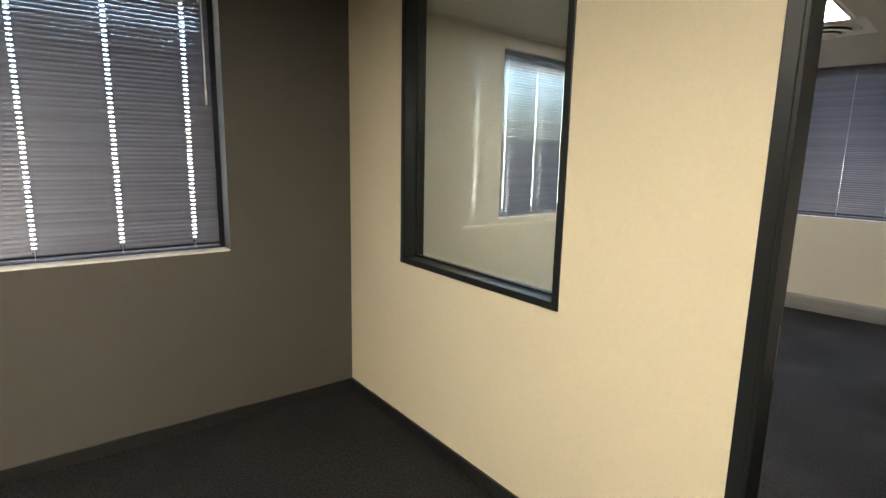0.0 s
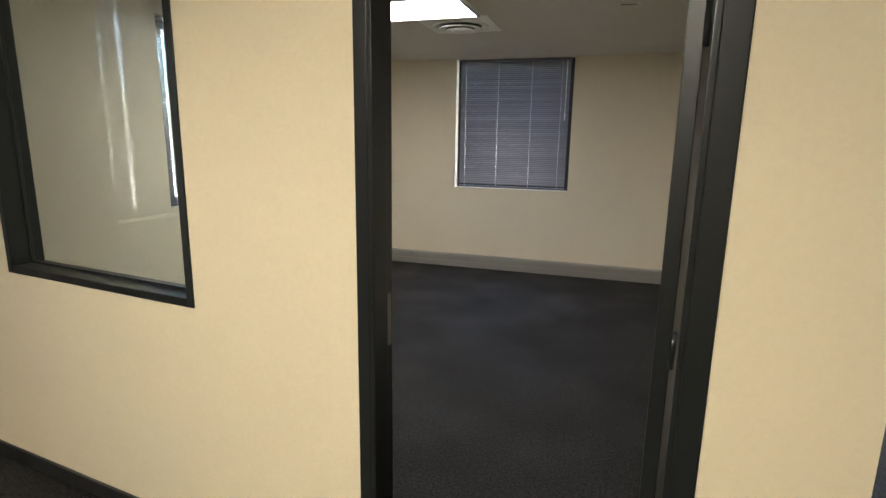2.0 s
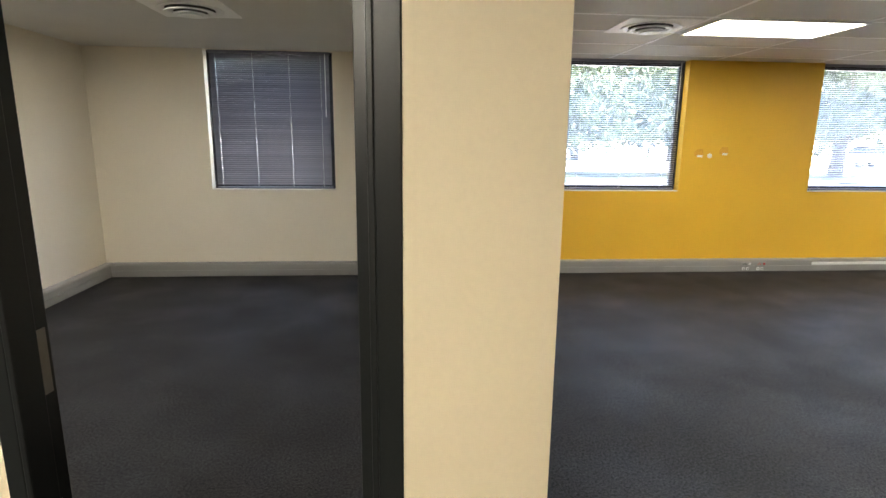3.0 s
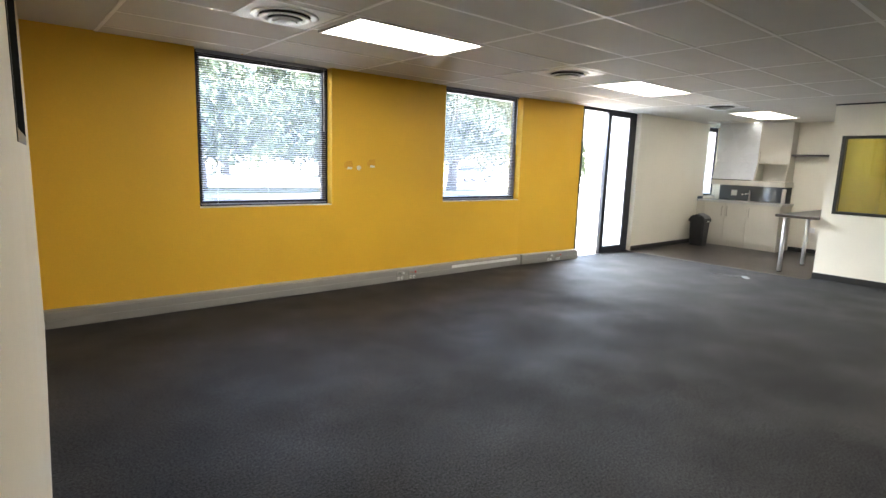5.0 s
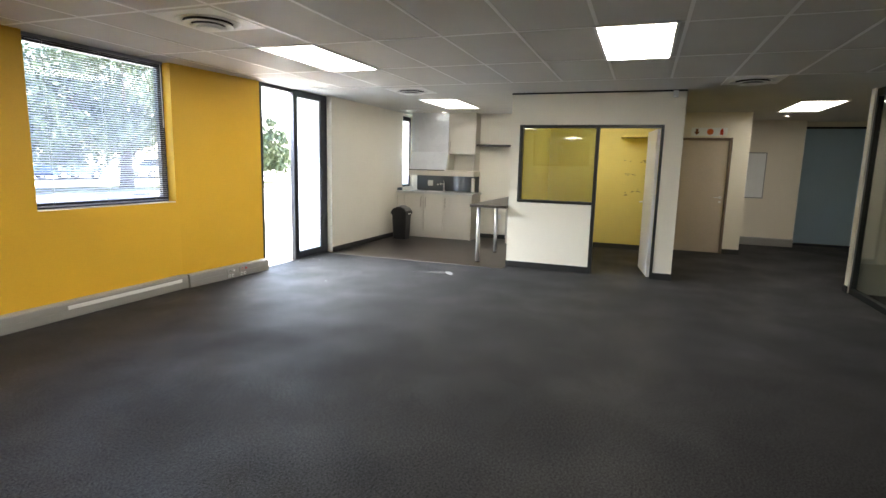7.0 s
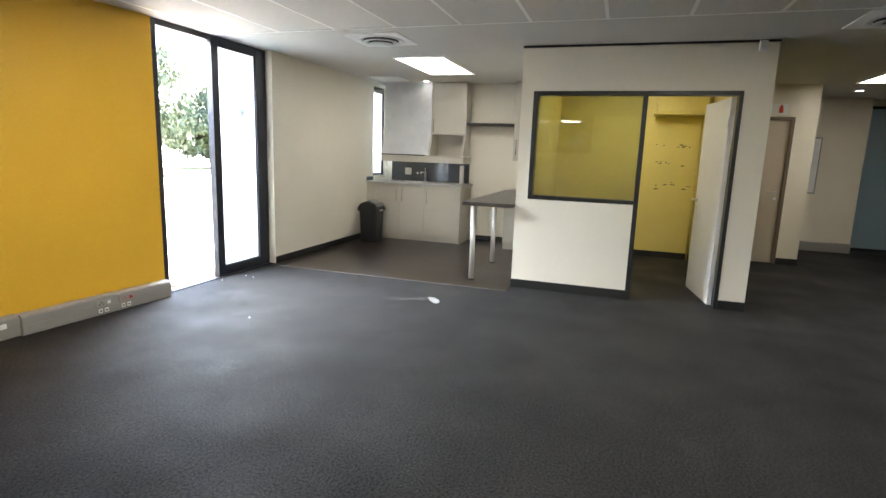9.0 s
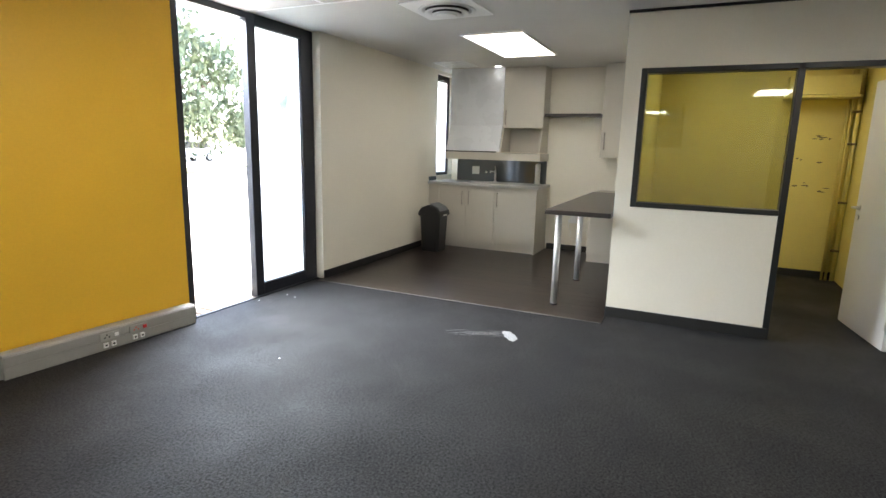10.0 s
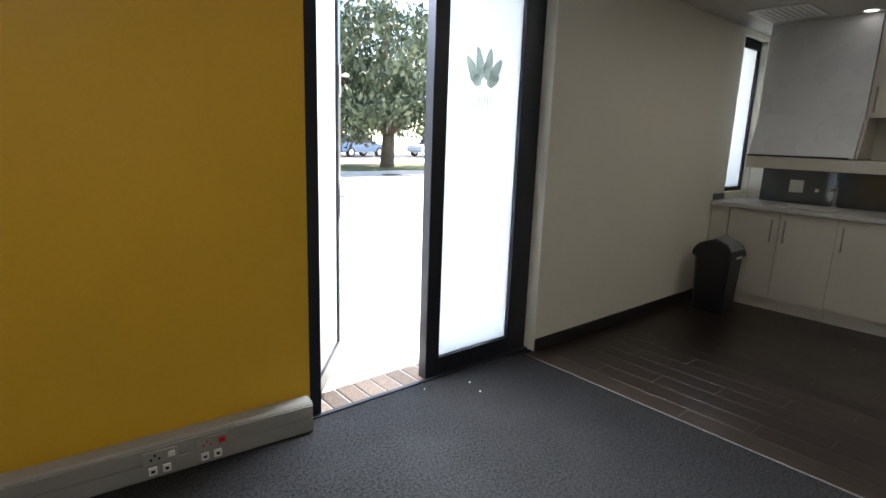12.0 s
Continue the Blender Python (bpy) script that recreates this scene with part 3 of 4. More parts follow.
frame1 = structure(boxes("door_1", [
    (-0.444, -0.399, PART - 0.006, 1.94, 0, 2.12), (0.458, 0.515, PART - 0.006, 1.94, 0, 2.12), (-0.399, 0.458, PART - 0.006, 1.94, 2.075, 2.12),
    (-0.399, -0.384, PART - 0.006, 1.885, 0, 2.075), (0.443, 0.458, PART - 0.006, 1.885, 0, 2.075)], BLACK_FRAME, soft=0.003), "black steel door frame in the cream partition", "door frame")
boxes("strike_plate", [(-0.400, -0.396, 1.895, 1.925, 0.93, 1.10)], HANDLE_STEEL, frame1)
leaf_m = pose(0.428, 1.955, 0, 0, 0, 86)      # hinge line, leaf swung into the office
leaf = new("office_door")
leaf.matrix_basis = leaf_m
tagged(leaf, "dark office door swung open into the empty office", "door")


def local_part(name, bm, mat, parent, label=""):
    ob = part(name, bm, mat)
    ob.parent = parent
    if label:
        ob["label"] = label
    return ob


bm = bmesh.new()
soft_box(bm, 0.0, 0.82, 0.0, 0.042, 0.008, 2.06, r=0.003)
local_part("leaf", bm, BLACK_FRAME, leaf)
bm = bmesh.new()
lever(bm, pose(0.76, 0.0, 0.98, 0, 0, 0) @ Matrix.Diagonal((-1, 1, 1, 1)))
bmesh.ops.reverse_faces(bm, faces=bm.faces[:])
local_part("handle", bm, BLACK_FRAME, leaf, "black lever handle")
bm = bmesh.new()
lever(bm, pose(0.76, 0.042, 0.98, 0, 0, 180))
local_part("handle", bm, BLACK_FRAME, leaf, "black lever handle")
for z in (0.25, 1.05, 1.85):
    bm = bmesh.new()
    tube(bm, (-0.006, -0.004, z - 0.05), (-0.006, -0.004, z + 0.05), 0.008, n=10)
    local_part("hinge", bm, BLACK_FRAME, leaf)

for name in ("wall_partition", "wall_west", "baseboard_partition", "baseboard_west", "baseboard_stub", "window_5", "window_partition", "door_1", "office_door"):
    bpy.data.objects[name].matrix_basis = START_BAY @ bpy.data.objects[name].matrix_basis
start_blind.matrix_basis = START_BAY @ start_blind.matrix_basis

# booth frame, pane and door
bf = structure(boxes("window_booth", [
    (BOOTH - 0.008, BOOTH + 0.108, 3.27, 3.315, 0.965, 2.06), (BOOTH - 0.008, BOOTH + 0.108, 2.215, 2.26, 0.0, 2.06),
    (BOOTH - 0.008, BOOTH + 0.108, 2.26, 3.27, 0.965, 1.005), (BOOTH - 0.008, BOOTH + 0.108, 1.40, 3.27, 2.02, 2.06),
    (BOOTH - 0.008, BOOTH + 0.108, 1.40, 1.435, 0, 2.02)], BLACK_FRAME, soft=0.003), "black steel frame round the window and doorway of the small office", "window")
boxes("pane", [(BOOTH + 0.05, BOOTH + 0.056, 2.26, 3.27, 1.005, 2.02)], BOOTH_GLASS, bf)
bd = new("booth_door")
bd.matrix_basis = pose(BOOTH + 0.105, 1.438, 0, 0, 0, 8)
tagged(bd, "white painted door of the small office standing open", "door")
bm = bmesh.new()
soft_box(bm, 0.0, 0.80, 0.0, 0.042, 0.008, 2.015, r=0.003)
local_part("leaf", bm, DOOR_WHITE, bd)
bm = bmesh.new()
lever(bm, pose(0.735, 0.042, 1.0, 0, 0, 180))
tube(bm, (0.735, 0.042, 0.92), (0.735, 0.050, 0.92), 0.022, n=16)
local_part("handle", bm, CHROME, bd, "steel lever handle")
for z in (0.22, 1.78):
    bm = bmesh.new()
    soft_box(bm, -0.004, 0.0, 0.004, 0.038, z - 0.05, z + 0.05, r=0.001)
    tube(bm, (-0.004, 0.046, z - 0.05), (-0.004, 0.046, z + 0.05), 0.007, n=10)
    local_part("hinge", bm, CHROME, bd)

# corridor door
d2 = structure(boxes("door_2", [(13.09, 13.225, 0.19, 0.235, 0, 2.06), (13.09, 13.225, 1.035, 1.08, 0, 2.06), (13.09, 13.225, 0.235, 1.035, 2.015, 2.06)], DOOR_BROWN, soft=0.003), "closed beige corridor door in a brown frame", "door")
boxes("leaf", [(13.125, 13.165, 0.237, 1.033, 0.008, 2.013)], DOOR_BEIGE, d2, "plain beige leaf", soft=0.003)
bm = bmesh.new()
lever(bm, pose(13.125, 0.30, 1.01, 0, 0, -90) @ Matrix.Diagonal((-1, 1, 1, 1)))
bmesh.ops.reverse_faces(bm, faces=bm.faces[:])
tube(bm, (13.125, 0.30, 0.93), (13.117, 0.30, 0.93), 0.02, n=14)
part("door_handle", bm, CHROME, d2)

# entrance: frame, frosted fixed panel and open leaf
E0, E1 = 6.425, 6.495
ent = structure(boxes("door_3", [
    (8.292, 8.36, E0, 6.60, 0, TOP - 0.002), (9.04, 9.14, E0, E1, 0, TOP - 0.002), (9.74, 9.918, E0, E1, 0, TOP - 0.002),
    (8.36, 9.04, E0, E1, 2.44, TOP - 0.002), (9.14, 9.74, E0, E1, 2.40, TOP - 0.002), (9.14, 9.74, E0, E1, 0, 0.115)], NAVY_FRAME, soft=0.004), "dark aluminium entrance frame, one leaf open, one frosted panel", "door")
boxes("pane", [(9.14, 9.74, 6.455, 6.463, 0.115, 2.40)], FROST, ent, "frosted glass panel with an etched emblem")
el = new("entrance_door")
el.matrix_basis = pose(8.37, 6.49, 0, 0, 0, 50)
tagged(el, "white-framed frosted entrance door standing open outwards", "door")
bm = bmesh.new()
for d in ((0, 0.075, 0, 0.04, 0.03, 2.42), (0.615, 0.69, 0, 0.04, 0.03, 2.42), (0.075, 0.615, 0, 0.04, 0.03, 0.13), (0.075, 0.615, 0, 0.04, 2.33, 2.42)):
    soft_box(bm, *d, r=0.003)
local_part("door_frame", bm, NAVY_FRAME, el)
bm = bmesh.new()
box(bm, 0.075, 0.615, 0.016, 0.024, 0.13, 2.33)
local_part("pane", bm, FROST, el)
for z in (1.02, 1.72):
    bm = bmesh.new()
    soft_box(bm, 0.64, 0.67, -0.006, 0.0, z - 0.09, z + 0.09, r=0.002)
    tube(bm, (0.655, 0, z + 0.03), (0.655, -0.05, z + 0.03), 0.008, n=10)
    tube(bm, (0.655, -0.05, z + 0.03), (0.56, -0.05, z + 0.03), 0.008, n=10)
    local_part("handle", bm, CHROME, el)
structure(boxes("trim_threshold", [(8.30, 9.92, 6.40, 6.425, 0.0, 0.008)], NAVY_FRAME), "thin metal threshold strip", "trim")

# etched emblem on the fixed panel: leaf shapes and plain bars
emblem = thing("glass_emblem", 9.47, 6.4545, 1.75, "grey etched leaf emblem on the frosted panel", "emblem")
rnd = random.Random(5)
for k, (dx, dz, ang, ln) in enumerate(((-0.075, 0.03, 35, 0.10), (-0.03, 0.05, 14, 0.13), (0.02, 0.05, -8, 0.13), (0.065, 0.03, -34, 0.11), (-0.055, -0.015, 60, 0.08), (0.05, -0.015, -60, 0.08))):
    bm = bmesh.new()
    pts = []
    for s in range(12):
        u = s / 12 * 2 * math.pi
        px, pz = 0.022 * math.sin(u) * (1 - 0.3 * math.cos(u)), ln / 2 * math.cos(u)
        c, q = math.cos(radians(ang)), math.sin(radians(ang))
        pts.append((9.44 + 1.4 * (dx + px * c - pz * q), 1.775 + 1.4 * (dz + px * q + pz * c)))
    prism(bm, pts, "y", 6.4512 - 0.0007 * k, 6.4545 - 0.0007 * k)
    part("leaf_shape", bm, EMBLEM, emblem)
for x0, x1, z0, z1 in ((9.385, 9.391, 1.60, 1.655), (9.403, 9.409, 1.60, 1.655), (9.425, 9.431, 1.60, 1.655), (9.444, 9.450, 1.60, 1.655), (9.470, 9.476, 1.60, 1.655), (9.495, 9.501, 1.60, 1.655), (9.35, 9.40, 1.562, 1.567), (9.42, 9.48, 1.562, 1.567), (9.50, 9.55, 1.562, 1.567)):
    boxes("bar", [(x0, x1, 6.4515, 6.4545, z0, z1)], EMBLEM, emblem)


# ---- ceiling lamps, vents ----
def ceiling_lamp(x0, x1, y0, y1, mat=DIFFUSER, label="recessed fluorescent ceiling panel, switched on"):
    root = thing("ceiling_lamp", (x0 + x1) / 2, (y0 + y1) / 2, TOP, label, "ceiling lamp", "ceiling lamps")
    t, z0, z1 = 0.022, TOP - 0.018, TOP - 0.0005
    boxes("frame", [(x0, x1, y0, y0 + t, z0, z1), (x0, x1, y1 - t, y1, z0, z1), (x0, x0 + t, y0 + t, y1 - t, z0, z1), (x1 - t, x1, y0 + t, y1 - t, z0, z1)], GRID_WHITE, root)
    boxes("diffuser", [(x0 + t, x1 - t, y0 + t, y1 - t, TOP - 0.014, TOP - 0.010)], mat, root, "glowing opal diffuser")


ceiling_lamp(2.92, 4.14, 4.43, 5.06)
ceiling_lamp(6.53, 7.82, 4.41, 5.02)
ceiling_lamp(6.53, 7.83, 1.45, 2.03)
ceiling_lamp(10.47, 11.82, 4.43, 5.07, DIM_DIFFUSER)
ceiling_lamp(11.45, 12.95, -1.0, -0.40, DIM_DIFFUSER)
ceiling_lamp(-2.0, -0.81, 3.70, 4.31)
# unseen panel, added where the lamp rows would continue
ceiling_lamp(2.92, 4.14, 1.45, 2.03)
# added out of view, placed and tinted to brighten the partition
ceiling_lamp(-1.3, -0.1, -0.95, -0.35, WARM_FILL, "unseen warm ceiling panel added to light the partition")
# unseen panel, added to light the inside of the booth
ceiling_lamp(11.0, 12.2, 2.1, 2.7, DIM_DIFFUSER)


def air_diffuser(x, y):
    root = thing("air_diffuser", x, y, TOP, "round white ceiling air diffuser on a square plate", "air vent", "ceiling vents")
    boxes("plate", [(x - 0.29, x + 0.29, y - 0.29, y + 0.29, TOP - 0.010, TOP - 0.0005)], GRID_WHITE, root, soft=0.002)
    for r, z in ((0.23, 0.012), (0.175, 0.030), (0.115, 0.044)):
        bm = bmesh.new()
        lathe(bm, [(r - 0.05, -z + 0.004), (r, -z - 0.002), (r + 0.004, -z - 0.006), (r, -z - 0.010), (r - 0.055, -z - 0.003), (r - 0.05, -z + 0.004)], (x, y, TOP), 40)
        part("ring", bm, WHITE_PLASTIC, root)
    bm = bmesh.new()
    lathe(bm, [(0, -0.046), (0.07, -0.048), (0.085, -0.054), (0.07, -0.060), (0, -0.062)], (x, y, TOP), 40)
    part("centre_disc", bm, WHITE_PLASTIC, root)
    bm = bmesh.new()
    lathe(bm, [(0, -0.0102), (0.21, -0.0102), (0.21, -0.0114), (0, -0.0114)], (x, y, TOP), 40)
    part("throat", bm, DARK_HOLE, root)


for x, y in ((2.53, 4.79), (5.68, 4.75), (9.53, 4.78), (9.40, 0.54), (-1.05, 4.62)):
    air_diffuser(x, y)


def downlight(x, y):
    root = thing("downlight", x, y, TOP, "small round recessed downlight", "downlight", "downlights")
    bm = bmesh.new()
    lathe(bm, [(0.045, -0.001), (0.065, -0.001), (0.068, -0.005), (0.064, -0.009), (0.045, -0.006)], (x, y, TOP), 28)
    part("bezel", bm, WHITE_PLASTIC, root)
    bm = bmesh.new()
    lathe(bm, [(0, -0.0015), (0.046, -0.0015), (0.046, -0.004), (0, -0.004)], (x, y, TOP), 28)
    part("lens", bm, SPOT_GLOW, root)


for x, y in ((12.55, 5.40), (15.0, -0.76), (13.9, -0.76)):
    downlight(x, y)
vent = thing("ceiling_vent", 12.23, 5.88, TOP, "square white slatted ceiling vent", "air vent")
boxes("frame", [(11.98, 12.48, 5.66, 5.69, TOP - 0.014, TOP - 0.001), (11.98, 12.48, 6.07, 6.10, TOP - 0.014, TOP - 0.001), (11.98, 12.01, 5.69, 6.07, TOP - 0.014, TOP - 0.001), (12.45, 12.48, 5.69, 6.07, TOP - 0.014, TOP - 0.001)], WHITE_PLASTIC, vent)
boxes("backing", [(12.01, 12.45, 5.69, 6.07, TOP - 0.004, TOP - 0.001)], GREY_TRUNK_DARK, vent)
for k in range(8):
    boxes("slat", [(12.01, 12.45, 5.705 + 0.046 * k, 5.735 + 0.046 * k, TOP - 0.012, TOP - 0.007)], WHITE_PLASTIC, vent)

# motion sensor on the booth
ms = thing("motion_sensor", BOOTH, 1.30, 2.44, "white wedge motion sensor high on the booth", "sensor")
bm = bmesh.new()
prism(bm, [(BOOTH - 0.001, 2.40), (BOOTH - 0.035, 2.405), (BOOTH - 0.06, 2.43), (BOOTH - 0.055, 2.485), (BOOTH - 0.001, 2.49)], "y", 1.27, 1.33)
part("housing", bm, WHITE_PLASTIC, ms)
boxes("lens", [(BOOTH - 0.056, BOOTH - 0.045, 1.28, 1.32, 2.408, 2.428)], GRID_WHITE, ms)

# ---- kitchen ----
def bar_handle(bm, x, y, z0, z1):
    tube(bm, (x - 0.03, y, z0), (x - 0.03, y, z1), 0.006, n=10)
    for z in (z0 + 0.02, z1 - 0.02):
        tube(bm, (x, y, z), (x - 0.03, y, z), 0.005, n=8)


def base_unit(y0, y1, front, handles, label):
    """Base cabinet unit with plinth, carcass, doors (y0, y1, handle y)."""
    root = thing("base_cabinet", (front + 12.97) / 2, (y0 + y1) / 2, 0, label, "cabinet", "kitchen base cabinets")
    boxes("plinth", [(front + 0.045, 12.96, y0 + 0.002, y1 - 0.002, 0, 0.10)], CAB_WHITE, root)
    boxes("body", [(front + 0.022, 12.96, y0 + 0.001, y1 - 0.001, 0.10, 0.885)], CAB_WHITE, root)
    for a, b, h in handles:
        d = boxes("door", [(front, front + 0.020, a + 0.002, b - 0.002, 0.11, 0.88)], CAB_WHITE, root, soft=0.002)
        bm = bmesh.new()
        bar_handle(bm, front, h, 0.62, 0.82)
        part("handle", bm, HANDLE_STEEL, d, "steel bar handle")
    return root


base_unit(5.32, 6.16, 12.38, [(5.74, 6.16, 5.79), (5.32, 5.74, 5.69)], "cream two-door kitchen base cabinet")
base_unit(4.75, 5.32, 12.38, [(4.75, 5.32, 5.27)], "cream single-door kitchen base cabinet")
side = thing("end_panel", 12.67, 4.735, 0, "cream end panel of the kitchen units", "panel")
boxes("board", [(12.36, 12.965, 4.722, 4.748, 0, 0.886)], CAB_WHITE, side, soft=0.002)
fill = thing("filler_panel", 12.66, 6.25, 0, "cream filler panel beside the kitchen wall", "panel")
boxes("board", [(12.385, 12.96, 6.165, 6.325, 0.0, 0.886)], CAB_WHITE, fill, soft=0.002)
top = tagged(boxes("worktop", [(12.345, 12.968, 4.695, 5.40, 0.888, 0.925), (12.345, 12.968, 5.86, 6.325, 0.888, 0.925), (12.345, 12.45, 5.40, 5.86, 0.888, 0.925), (12.86, 12.968, 5.40, 5.86, 0.888, 0.925)], STONE_GREY), "pale grey stone-look kitchen worktop", "worktop")
sink = thing("sink", 12.65, 5.63, 0.925, "steel kitchen sink set in the worktop", "sink")
boxes("rim", [(12.44, 12.87, 5.39, 5.41, 0.922, 0.929), (12.44, 12.87, 5.85, 5.87, 0.922, 0.929), (12.44, 12.46, 5.41, 5.85, 0.922, 0.929), (12.85, 12.87, 5.41, 5.85, 0.922, 0.929)], CHROME, sink)
boxes("bowl", [(12.455, 12.855, 5.405, 5.855, 0.78, 0.785), (12.455, 12.458, 5.405, 5.855, 0.785, 0.924), (12.852, 12.855, 5.405, 5.855, 0.785, 0.924), (12.458, 12.852, 5.405, 5.408, 0.785, 0.924), (12.458, 12.852, 5.852, 5.855, 0.785, 0.924)], CHROME, sink)
tap = thing("tap", 12.90, 5.50, 0.925, "chrome pillar mixer tap behind the sink", "tap")
bm = bmesh.new()
tube(bm, (12.90, 5.50, 0.925), (12.90, 5.50, 0.94), 0.026, n=18)
tube(bm, (12.90, 5.50, 0.94), (12.90, 5.50, 1.10), 0.016, 0.013, n=14)
part("body", bm, CHROME, tap)
bm = bmesh.new()
tube(bm, (12.90, 5.50, 1.075), (12.74, 5.52, 1.085), 0.010, n=12)
tube(bm, (12.742, 5.52, 1.088), (12.742, 5.52, 1.06), 0.010, n=12)
part("spout", bm, CHROME, tap)
bm = bmesh.new()
tube(bm, (12.90, 5.50, 1.10), (12.85, 5.49, 1.15), 0.006, n=8)
part("lever", bm, CHROME, tap)
structure(boxes("trim_splashback", [(12.960, 12.969, 4.76, 6.134, 0.926, 1.25)], SPLASH_GREY), "glossy dark grey glass splashback", "splashback")
structure(boxes("trim_splashback_side", [(12.40, 12.63, 6.330, 6.339, 0.926, 0.985)], SPLASH_GREY), "glossy dark grey glass splashback strip", "splashback")


def outlet(name, x, y, z, w, h, facing, label):
    """A wall socket plate: facing "x" looks to -x, "y" looks to -y."""
    root = thing(name, x, y, z, label, "socket", "wall sockets")
    if facing == "x":
        boxes("plate", [(x - 0.010, x, y - w / 2, y + w / 2, z - h / 2, z + h / 2)], WHITE_PLASTIC, root, soft=0.002)
        for k in (-1, 1):
            boxes("switch", [(x - 0.014, x - 0.009, y + k * w * 0.22 - 0.012, y + k * w * 0.22 + 0.012, z + 0.008, z + 0.03)], WHITE_PLASTIC, root, soft=0.001)
    return root


outlet("wall_socket", 12.960, 5.83, 1.085, 0.115, 0.115, "x", "white double wall socket on the splashback")
outlet("wall_socket", 12.968, 4.33, 0.45, 0.10, 0.10, "x", "white wall socket low on the kitchen wall")
outlet("wall_socket", 12.648, 5.45, 1.405, 0.07, 0.05, "x", "small white socket under the wall cabinet")
knob = thing("isolator_knob", 12.960, 5.66, 1.06, "small chrome knob on the splashback", "knob")
bm = bmesh.new()
tube(bm, (12.960, 5.66, 1.06), (12.945, 5.66, 1.06), 0.016, n=14)
part("body", bm, CHROME, knob)
pipe = thing("steel_canister", 12.87, 4.86, 0.925, "tall brushed steel canister on the worktop", "canister")
bm = bmesh.new()
lathe(bm, [(0, 0), (0.035, 0), (0.037, 0.01), (0.037, 0.27), (0.033, 0.285), (0, 0.288)], (12.87, 4.86, 0.925), 24)
part("body", bm, CHROME, pipe)

# wall cabinets
hood = thing("wall_cabinet", 12.8, 5.85, 1.36, "large white boxed wall unit flaring at the bottom", "cabinet")
bm = bmesh.new()
prism(bm, [(12.65, TOP - 0.003), (12.65, 1.72), (12.52, 1.365), (12.965, 1.365), (12.965, TOP - 0.003)], "y", 5.335, 6.13)
part("body", bm, PANEL_WINDOW_TINT, hood)
boxes("edge_strip", [(12.505, 12.53, 5.37, 6.13, 1.352, 1.368)], BLACK_SKIRT, hood, "dark lower edge strip")
uc = thing("wall_cabinet", 12.8, 5.04, 1.36, "cream wall cabinet above an open niche", "cabinet")
boxes("body", [(12.672, 12.965, 4.765, 5.330, 1.70, TOP - 0.003)], CAB_WHITE, uc)
d = boxes("door", [(12.65, 12.670, 4.767, 5.328, 1.69, TOP - 0.005)], CAB_WHITE, uc, soft=0.002)
bm = bmesh.new()
bar_handle(bm, 12.65, 5.285, 1.73, 1.93)
part("handle", bm, HANDLE_STEEL, d, "steel bar handle")
for y in (4.765, 5.312):
    bm = bmesh.new()
    prism(bm, [(12.66, 1.698), (12.54, 1.365), (12.965, 1.365), (12.965, 1.698)], "y", y, y + 0.018)
    part("side_panel", bm, CAB_WHITE, uc)
boxes("niche_back", [(12.955, 12.966, 4.783, 5.312, 1.365, 1.698)], CAB_WHITE, uc)
rail = tagged(boxes("pelmet_shelf", [(12.50, 12.965, 4.74, 6.13, 1.25, 1.35)], CAB_WHITE, soft=0.003), "white pelmet box under the wall cabinets", "shelf")
sh = tagged(boxes("wall_shelf", [(12.70, 12.968, 4.03, 4.79, 1.85, 1.885)], DARK_TOP, soft=0.003), "dark laminate wall shelf in the kitchen", "shelf")
rc = thing("wall_cabinet", 12.8, 3.72, 1.33, "cream wall cabinet beside the dark shelf", "cabinet")
boxes("body", [(12.672, 12.965, 3.445, 4.0, 1.33, TOP - 0.003)], CAB_WHITE, rc)
d = boxes("door", [(12.65, 12.670, 3.447, 3.998, 1.325, TOP - 0.005)], CAB_WHITE, rc, soft=0.002)
bm = bmesh.new()
bar_handle(bm, 12.65, 3.95, 1.42, 1.64)
part("handle", bm, HANDLE_STEEL, d, "steel bar handle")
base_unit(3.445, 4.02, 12.30, [(3.445, 4.02, 3.97)], "cream single-door base cabinet under the bar table")
bin_root = thing("swing_bin", 12.02, 6.03, 0, "black plastic swing bin with a grey lid", "bin")
bm = bmesh.new()
prism(bm, [(11.88, 5.90), (12.12, 5.90), (12.15, 5.93), (12.15, 6.17), (12.12, 6.20), (11.88, 6.20), (11.85, 6.17), (11.85, 5.93)], "z", 0.0, 0.50)
for v in bm.verts:
    k = 0.86 if v.co.z < 0.1 else 1.0
    v.co.x, v.co.y = 12.0 + (v.co.x - 12.0) * k, 6.05 + (v.co.y - 6.05) * k
part("body", bm, BIN_BLACK, bin_root)
bm = bmesh.new()
prism(bm, [(5.885, 0.485), (6.215, 0.485), (6.215, 0.53), (6.17, 0.60), (6.05, 0.645), (5.93, 0.60), (5.885, 0.53)], "x", 11.835, 12.165)
bmesh.ops.bevel(bm, geom=bm.edges[:], offset=0.012, segments=2, affect="EDGES")
part("hood", bm, BIN_BLACK, bin_root)
bm = bmesh.new()
prism(bm, [(5.905, 0.556), (5.938, 0.607), (6.05, 0.652), (6.045, 0.659), (5.932, 0.613), (5.897, 0.558)], "x", 11.875, 12.125)
part("flap", bm, BIN_GREY, bin_root, "grey swing flap")
boxes("badge", [(11.95, 12.05, 5.878, 5.884, 0.49, 0.51)], WHITE_PLASTIC, bin_root)

